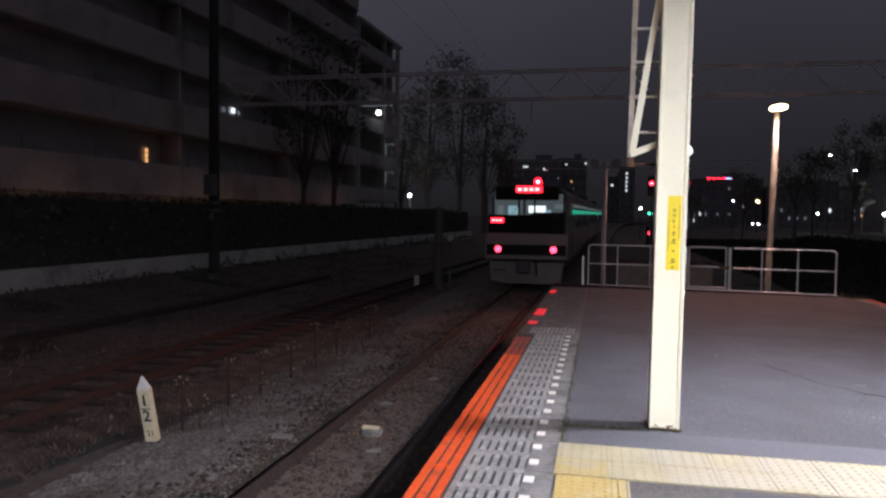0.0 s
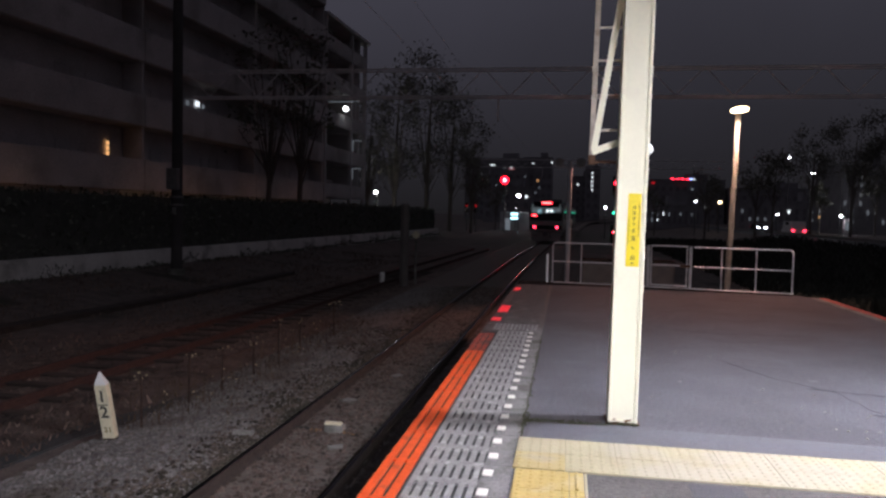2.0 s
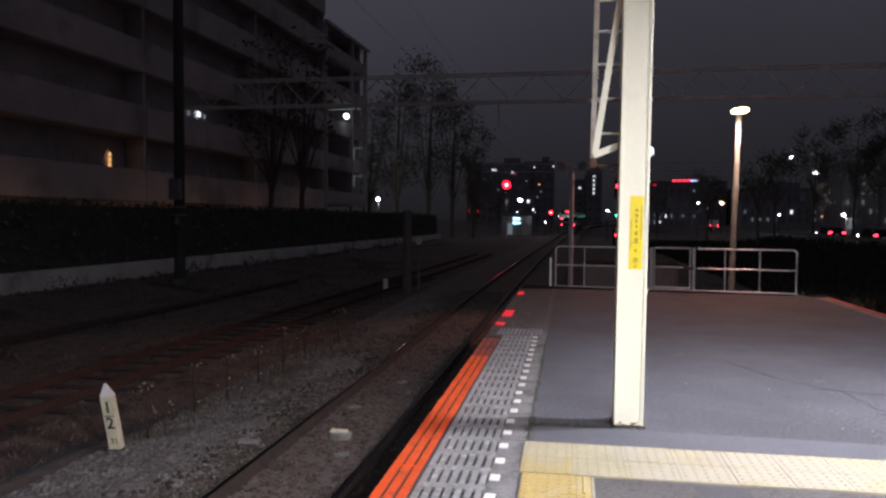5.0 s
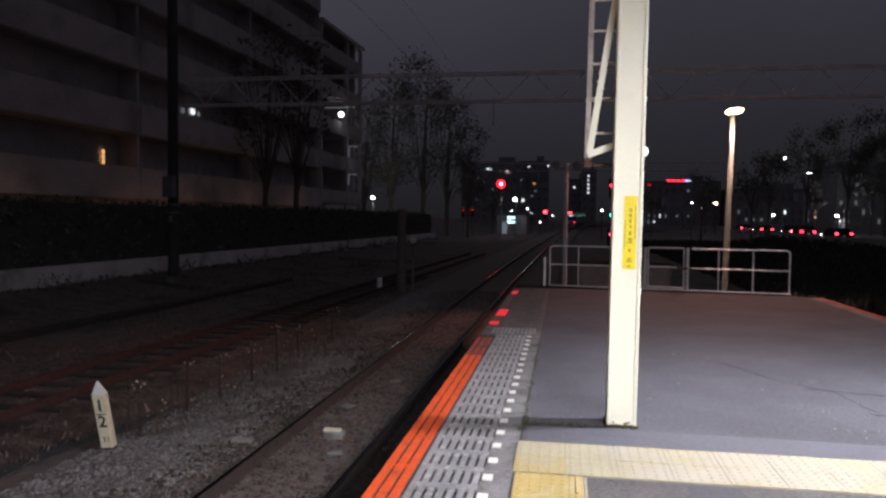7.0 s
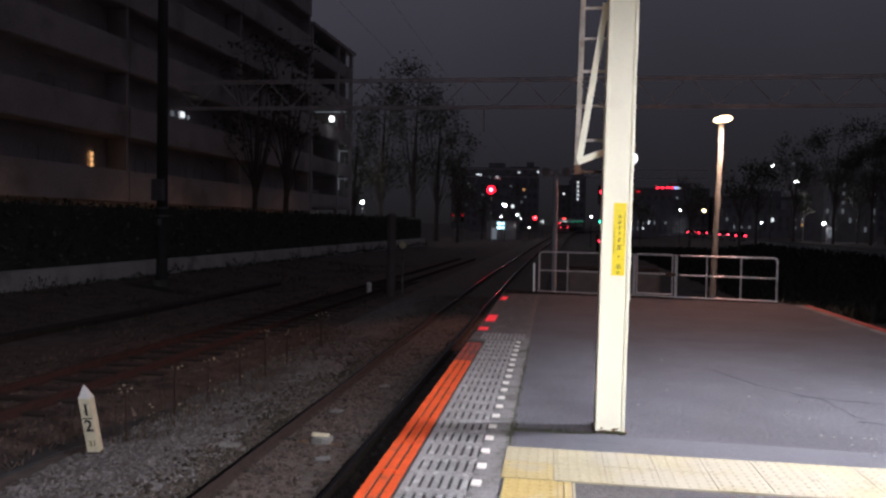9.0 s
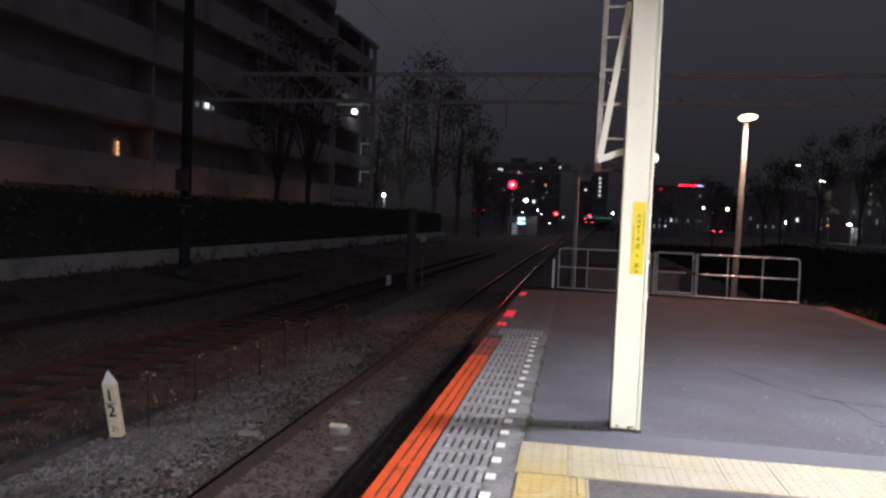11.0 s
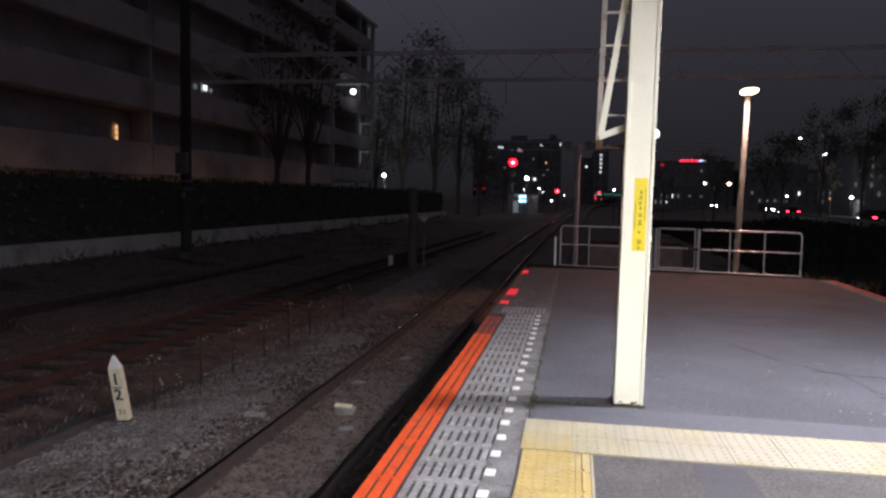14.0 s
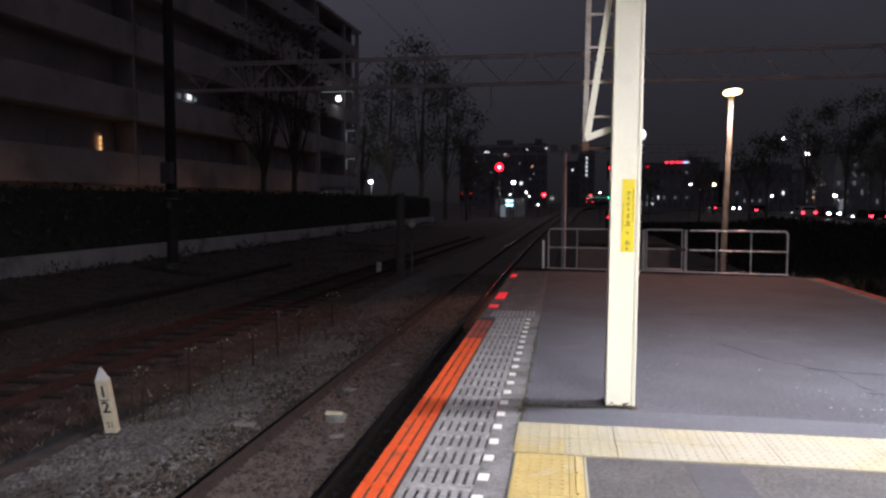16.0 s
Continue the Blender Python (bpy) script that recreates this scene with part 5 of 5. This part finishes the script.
# ---- road vehicles ----
def road_car(kind, paint, away):
    """A car whose nose points to +y."""
    c = base("car", 0, 0, 0, {0: "hatchback", 1: "saloon", 2: "van"}[kind] and ("dark saloon car driving with its lights on", "silver hatchback driving with its lights on", "white box van driving with its lights on")[kind], "car", "cars on the road")
    if kind == 2:
        side = [(-2.2, 0.35), (2.1, 0.35), (2.2, 0.9), (1.75, 1.15), (1.35, 1.9), (-2.2, 1.95)]
    elif kind == 0:
        side = [(-2.15, 0.35), (2.1, 0.32), (2.2, 0.62), (1.2, 0.88), (0.45, 1.4), (-1.1, 1.42), (-1.75, 0.98), (-2.2, 0.9)]
    else:
        side = [(-1.95, 0.35), (1.9, 0.32), (2.0, 0.65), (1.2, 0.92), (0.55, 1.5), (-1.5, 1.52), (-1.95, 1.0)]
    b = B()
    prism(b, side, -0.82, 0.82, "x")
    bmesh.ops.bevel(b, geom=list(b.edges), offset=0.06, segments=2, affect="EDGES")
    part("body", b, paint, c)
    top = max(v2 for _, v2 in side)
    part("rear_window", box(B(), (0, side[-1][0] + (0.12 if kind != 0 else 0.35), top - 0.3), (1.3, 0.05, 0.36), pose(0, 0, 0, 0, 0, 0)), train_black, c)
    for sx in (-0.8, 0.8):
        part("side_window", box(B(), (sx * 1.03, -0.3, top - 0.28), (0.03, 1.7, 0.34)), train_black, c)
        for wy in (-1.3, 1.3):
            wh = part("wheel", rod(B(), (sx * 0.98, wy, 0.31), (sx * 0.74, wy, 0.31), 0.31, 14), rubber, c)
            part("rim", rod(B(), (sx * 1.0, wy, 0.31), (sx * 0.96, wy, 0.31), 0.19, 10), pole_steel, wh)
        part("tail_lamp", box(B(), (sx * 0.84, side[0][0] - 0.04, 0.82), (0.30, 0.06, 0.16), bevel=0.02), tail_glow if away else red_dim, c)
        part("head_lamp", box(B(), (sx * 0.7, side[2][0] - 0.01, 0.66), (0.34, 0.08, 0.2), bevel=0.03), head_glow, c)
    part("number_plate", box(B(), (0, side[0][0] - 0.035, 0.6), (0.33, 0.02, 0.16)), white_plastic, c)
    return c


LANE_OUT, LANE_IN, SPEED = 28.6, 32.2, 18.5
CARS = []
for kind, paint, away, t0, y0 in ((0, 1, True, 14.5, 115), (1, 1, True, 14.5, 86), (0, 1, True, 16.0, 74), (1, 0, True, 16.0, 93), (0, 1, True, 7.0, 83), (1, 1, True, 7.0, 98), (0, 1, True, 7.0, 124),
                                  (2, 2, True, 1.5, 90), (1, 1, True, 11.0, 168), (0, 1, True, 11.0, 186), (0, 1, False, 16.0, 146), (1, 1, False, 16.0, 198), (0, 1, False, 1.0, 150), (1, 1, False, 12.0, 170)):
    CARS.append((road_car(kind, car_paints[paint], away), away, t0, y0))


# ---- the departing train ----
def side_panels(car, length, y0):
    n = 4
    for sx in (-1, 1):
        for i in range(n):
            yy = y0 + 2.6 + i * (length - 4.2) / n
            dr = part("door", box(B(), (sx * 1.452, yy, 2.0), (0.03, 1.3, 1.9), bevel=0.008), train_white, car)
            part("door_window", box(B(), (sx * 1.47, yy, 2.42), (0.02, 0.95, 0.75)), glass_dark, dr)
            wn2 = part("window", box(B(), (sx * 1.455, yy + 2.15, 2.35), (0.03, 2.2, 0.85), bevel=0.008), glass_dark, car)
        # green belt; the light on it is put in as glow
        part("green_side_band", box(B(), (sx * 1.475, y0 + length / 2, 2.66), (0.02, length - 0.3, 0.17)), train_green, car, "green side band with a glow of its own")
        part("top_light_strip", box(B(), (sx * 1.472, y0 + length / 2, 2.90), (0.02, length - 0.6, 0.12)), cab_wall, car, "lit upper window strip")


BODY = [(-1.40, 0.95), (-1.45, 1.2), (-1.45, 2.95), (-1.36, 3.28), (-1.05, 3.50), (-0.5, 3.60), (0.5, 3.60), (1.05, 3.50), (1.36, 3.28), (1.45, 2.95), (1.45, 1.2), (1.40, 0.95)]


def bogie(car, y):
    bg = part("bogie", box(B(), (0, y, 0.5), (2.0, 2.6, 0.32), bevel=0.03), train_grey, car)
    for wy in (-1.05, 1.05):
        b = B()
        rod(b, (-0.75, y + wy, 0.43), (0.75, y + wy, 0.43), 0.09, 8)
        for sx in (-0.55, 0.55):
            rod(b, (sx - 0.06, y + wy, 0.43), (sx + 0.06, y + wy, 0.43), 0.43, 18)
        part("wheelset", b, train_grey, bg)


def train_car(rear):
    c = base("train_car", label="stainless steel rear commuter car with red tail lamps lit" if rear else "stainless steel commuter car with a glowing green side band", category="train", group="departing train")
    y0 = 1.5 if rear else 0.2
    part("body", prism(B(), BODY, y0, 19.6), train_steel, c)
    part("roof_unit", box(B(), (0, 9.8, 3.72), (1.9, 4.0, 0.32), bevel=0.06), train_grey, c)
    part("underframe", box(B(), (0, 10, 0.75), (2.4, 12, 0.45), bevel=0.04), train_grey, c)
    bogie(c, 3.2)
    bogie(c, 16.6)
    side_panels(c, 17.6 if rear else 19.0, y0 + 0.3)
    if not rear:
        return c
    cab = part("cab", prism(B(), [(-1.45, 1.0), (-1.40, 1.0), (-1.40, 3.2), (-1.0, 3.44), (1.0, 3.44), (1.40, 3.2), (1.40, 1.0), (1.45, 1.0), (1.45, 2.95), (1.36, 3.28), (1.05, 3.5), (0.5, 3.6), (-0.5, 3.6), (-1.05, 3.5), (-1.36, 3.28), (-1.45, 2.95)], 0.0, 1.5), train_steel, c)
    part("cab_floor", box(B(), (0, 0.75, 1.02), (2.8, 1.46, 0.06)), train_grey, cab)
    part("lower_face", box(B(), (0, 0.02, 1.44), (2.9, 0.16, 0.92), bevel=0.05), train_white, c, "pale lower front panel")
    part("lamp_band", box(B(), (0, -0.065, 1.32), (2.75, 0.03, 0.36), bevel=0.01), train_black, c)
    part("upper_face", box(B(), (0, 0.02, 3.30), (2.2, 0.12, 0.5), bevel=0.05), train_black, c)
    part("windscreen_mask", box(B(), (0, 0.0, 2.22), (2.84, 0.1, 0.64), bevel=0.03), train_black, c)
    for sx in (-1.38, 1.38):
        part("corner_pillar", box(B(), (sx, 0.0, 2.52), (0.13, 0.16, 1.3), bevel=0.04), train_steel, c)
    part("window_bar", box(B(), (0.28, -0.02, 2.62), (0.06, 0.05, 0.9)), train_black, c)
    # partition behind the driver's cab, its lighting put in as glow
    part("partition", box(B(), (0, 1.46, 2.35), (2.7, 0.05, 1.9)), cab_wall, cab, "cab partition with the cab light put in as glow")
    for x, z, w2, h2, m2 in ((-0.66, 2.56, 0.36, 0.62, cab_glow), (0.22, 2.74, 0.62, 0.26, cab_bright), (0.62, 2.62, 0.2, 0.2, cab_glow), (-1.12, 2.7, 0.2, 0.34, cab_dim), (1.0, 2.84, 0.3, 0.16, cab_dim)):
        part("partition_window", box(B(), (x, 1.42, z), (w2, 0.03, h2)), m2, cab, "bright window into the saloon")
    for x in (-0.44, -0.24, 1.2):
        part("partition_post", box(B(), (x, 1.38, 2.5), (0.07, 0.05, 1.5)), train_grey, cab)
    part("cab_cabinet", box(B(), (0.72, 1.1, 2.2), (1.25, 0.4, 0.86), bevel=0.04), train_grey, cab)
    part("desk", box(B(), (0.1, 0.5, 1.95), (2.4, 0.7, 0.9), bevel=0.05), train_black, cab)
    part("destination_sign", box(B(), (0.08, -0.055, 3.42), (0.90, 0.04, 0.22), bevel=0.01), led_red, c, "glowing red destination display")
    ds = B()
    for q in range(4):
        box(ds, (-0.24 + 0.2 * q, -0.078, 3.42), (0.13, 0.006, 0.10))
    part("sign_text", ds, led_core, c)
    ds = B()
    for q in range(3):
        box(ds, (-1.15 + 0.13 * q, -0.078, 2.34), (0.08, 0.006, 0.07))
    part("sign_text", ds, led_core, c)
    part("number_sign", box(B(), (-1.02, -0.06, 2.34), (0.46, 0.03, 0.17), bevel=0.01), led_red, c, "glowing red running number display")
    for sx in (-0.97, 0.95):
        tl = part("tail_lamp", rod(B(), (sx, -0.05, 1.34), (sx, -0.12, 1.34), 0.105, 14), tail_glow, c, "lit red tail lamp")
        part("lamp_ring", rod(B(), (sx, -0.04, 1.34), (sx, -0.085, 1.34), 0.14, 14), train_grey, tl)
    part("skirt", prism(B(), [(-1.3, 0.9), (1.3, 0.9), (1.22, 0.22), (0.8, 0.14), (-0.8, 0.14), (-1.22, 0.22)], 0.05, 0.16), train_white, c, "pale grey skirt")
    cp = part("coupler", box(B(), (0, -0.25, 0.78), (0.34, 0.6, 0.34), bevel=0.04), train_grey, c)
    part("coupler_head", box(B(), (0, -0.55, 0.78), (0.42, 0.2, 0.42), bevel=0.05), train_grey, cp)
    part("hose", rod(B(), (0.35, -0.1, 0.95), (0.4, -0.2, 0.45), 0.03, 6), rubber, c)
    part("step", box(B(), (-0.9, -0.1, 0.62), (0.4, 0.18, 0.04)), train_grey, c)
    part("wiper", bar(B(), (-0.7, -0.075, 2.32), (-0.3, -0.075, 2.85), 0.02, 0.015), rubber, c)
    return c


TRAIN = [train_car(True), train_car(False), train_car(False)]

# ---- tactile paving ----
bm = B()
box(bm, (0, 0, 0.004), (0.2955, 0.2955, 0.008), bevel=0.0025)
for i in range(5):
    for j in range(5):
        rod(bm, (-0.118 + 0.059 * i, -0.118 + 0.059 * j, 0.008), (-0.118 + 0.059 * i, -0.118 + 0.059 * j, 0.013), 0.013, 8, 0.008)
tile_me = mesh_of("tactile_tile", bm, tactile)
tile_me3 = tile_me.copy()
tile_me3.materials.clear()
tile_me3.materials.append(tactile_mid)
tile_me2 = tile_me.copy()
tile_me2.materials.clear()
tile_me2.materials.append(tactile_deep)
grout = mat("grout", (0.235, 0.205, 0.13), 0.9, 0, 0.3, 6, 80, 0.3)
pav = base("tactile_paving", label="yellow dotted tactile paving leading across the platform", category="pavement", kind="structure")
rng = random.Random(2)


def tile(me, x, y, dz=0.0):
    o2 = new("tactile_tile", me)
    o2.parent = pav
    o2.matrix_world = pose(x, y, 0.001 + dz, rng.uniform(-0.12, 0.12), rng.uniform(-0.12, 0.12), rng.uniform(-0.4, 0.4))


part("grout", box(B(), (3.14, 4.77, 0.0012), (4.79, 0.6, 0.003)), grout, pav)
part("grout", box(B(), (0.952, -4.24, 0.0012), (0.385, 17.4, 0.003)), grout, pav)
for i in range(16):
    for j in range(2):
        tile(tile_me3 if (i, j) in ((0, 1),) else tile_me, 0.895 + 0.3 * i, 4.92 - 0.3 * j, rng.uniform(0, 0.002))
for j in range(58):
    tile(tile_me2, 0.915, 4.30 - 0.3 * j, rng.uniform(0, 0.002))
bm = B()
box(bm, (0, 0, 0.004), (0.076, 0.296, 0.008), bevel=0.002)
rod(bm, (0, -0.13, 0.010), (0, 0.13, 0.010), 0.009, 8)
line_me = mesh_of("line_tile", bm, tactile_deep)
for j in range(58):
    o = new("line_tile", line_me)
    o.parent = pav
    o.matrix_world = pose(1.106, 4.30 - 0.3 * j, 0.001)
for i, (x, y, sx, sy) in enumerate(((1.156, -4.2, 0.014, 17.3),)):
    part("mortar_edge", box(B(), (x, y, 0.002), (sx, sy, 0.006)), tactile, pav)

# ---- edge gratings ----
def panel_mesh(y_len):
    b = B()
    for i in range(7):
        box(b, (0.226 + 0.0545 * i, 0, -0.007), (0.031, y_len - 0.012, 0.014))
    for q in (-1, 1):
        box(b, (0.395, q * (y_len / 2 - 0.022), -0.0085), (0.37, 0.036, 0.014))
    return mesh_of("grating_panel", b, grating_grey)


def orange_mesh(y_len):
    b = B()
    for x in (0.026, 0.094, 0.162):
        box(b, (x, 0, -0.006), (0.045, y_len - 0.004, 0.016))
    box(b, (0.094, y_len / 2 - 0.02, -0.0075), (0.18, 0.024, 0.015))
    return mesh_of("orange_panel", b, orange)


pm, om = panel_mesh(0.3), orange_mesh(0.6)
om_dark = om.copy()   # the two farthest panels, in a darker orange
om_dark.materials.clear()
om_dark.materials.append(orange_dark)
bm = B()
box(bm, (0, 0, 0.0), (0.056, 0.085, 0.012), bevel=0.003)
blk_me = mesh_of("white_marker_block", bm, white_block)
bm = B()
box(bm, (0, 0, -0.004), (0.155, 0.592, 0.012), bevel=0.002)
slab_me = mesh_of("edge_slab", bm, slab_grey)
for i in range(-46, 31):
    y = 0.452 + 0.3 * i
    o = new("grating_panel", pm)
    o.parent = kerb
    o.matrix_world = pose(0, y, rng.uniform(-0.002, 0.001))
    o = new("white_marker_block", blk_me)
    o.parent = kerb
    o.matrix_world = pose(0.618 + rng.uniform(-0.004, 0.004), y, 0.004, 0, 0, rng.uniform(-3, 3))
    if i % 2 == 0:
        o = new("edge_slab", slab_me)
        o.parent = kerb
        o.matrix_world = pose(0.668, y + 0.15, rng.uniform(-0.002, 0.0005))
        if y < 9.0:
            o = new("orange_panel", om_dark if y > 8.0 else om)
            o.parent = kerb
            o.matrix_world = pose(0, y + 0.15, 0)
# coarser plates towards the platform's end
bm = B()
for i in range(11):
    for j in range(3):
        box(bm, (0.05 + 0.052 * i, -0.18 + 0.18 * j, 0.006), (0.034, 0.12, 0.012))
plate_me = mesh_of("ribbed_plate", bm, plate_dark)
bright_plate_me = plate_me.copy()
bright_plate_me.materials.clear()
bright_plate_me.materials.append(grating_grey)
for j in range(12):
    o = new("ribbed_plate", plate_me if j else bright_plate_me)
    o.parent = kerb
    o.matrix_world = pose(0.09, 9.95 + 0.6 * j, -0.011)


# ---- what moves ----
REAR_T = [0, 0.5, 1, 1.5, 2, 2.5, 3, 3.5, 4, 6.5, 7, 8, 8.5, 11, 12.5, 14.5, 16]
REAR_Y = [26.5, 36, 46, 56, 66, 75.5, 85, 94.5, 104, 151, 161, 177, 184, 214, 228, 245, 256]


def motions():
    times = [0.5 * i for i in range(33)]
    for n, car in enumerate(TRAIN):
        rows = []
        for t in times:
            y = float(np.interp(t, REAR_T, REAR_Y)) + 20.0 * n
            xa, za, _ = track(y)
            xb, zb, _ = track(y + 19.0)
            rows.append((t, pose(xa, y, za, math.degrees(math.atan2(zb - za, 19.0)), 0, -math.degrees(math.atan2(xb - xa, 19.0)))))
        walk(car, rows)
    for car, away, t0, y0 in CARS:
        rows = []
        for t in (0, 4, 8, 12, 16):
            y = y0 + (t - t0) * SPEED * (1 if away else -1)
            x = LANE_OUT if away else LANE_IN
            rows.append((t, pose(x, y, ground_z(30.5, y) + 0.02, 0, 0, 0 if away else 180)))
        walk(car, rows)


motions()
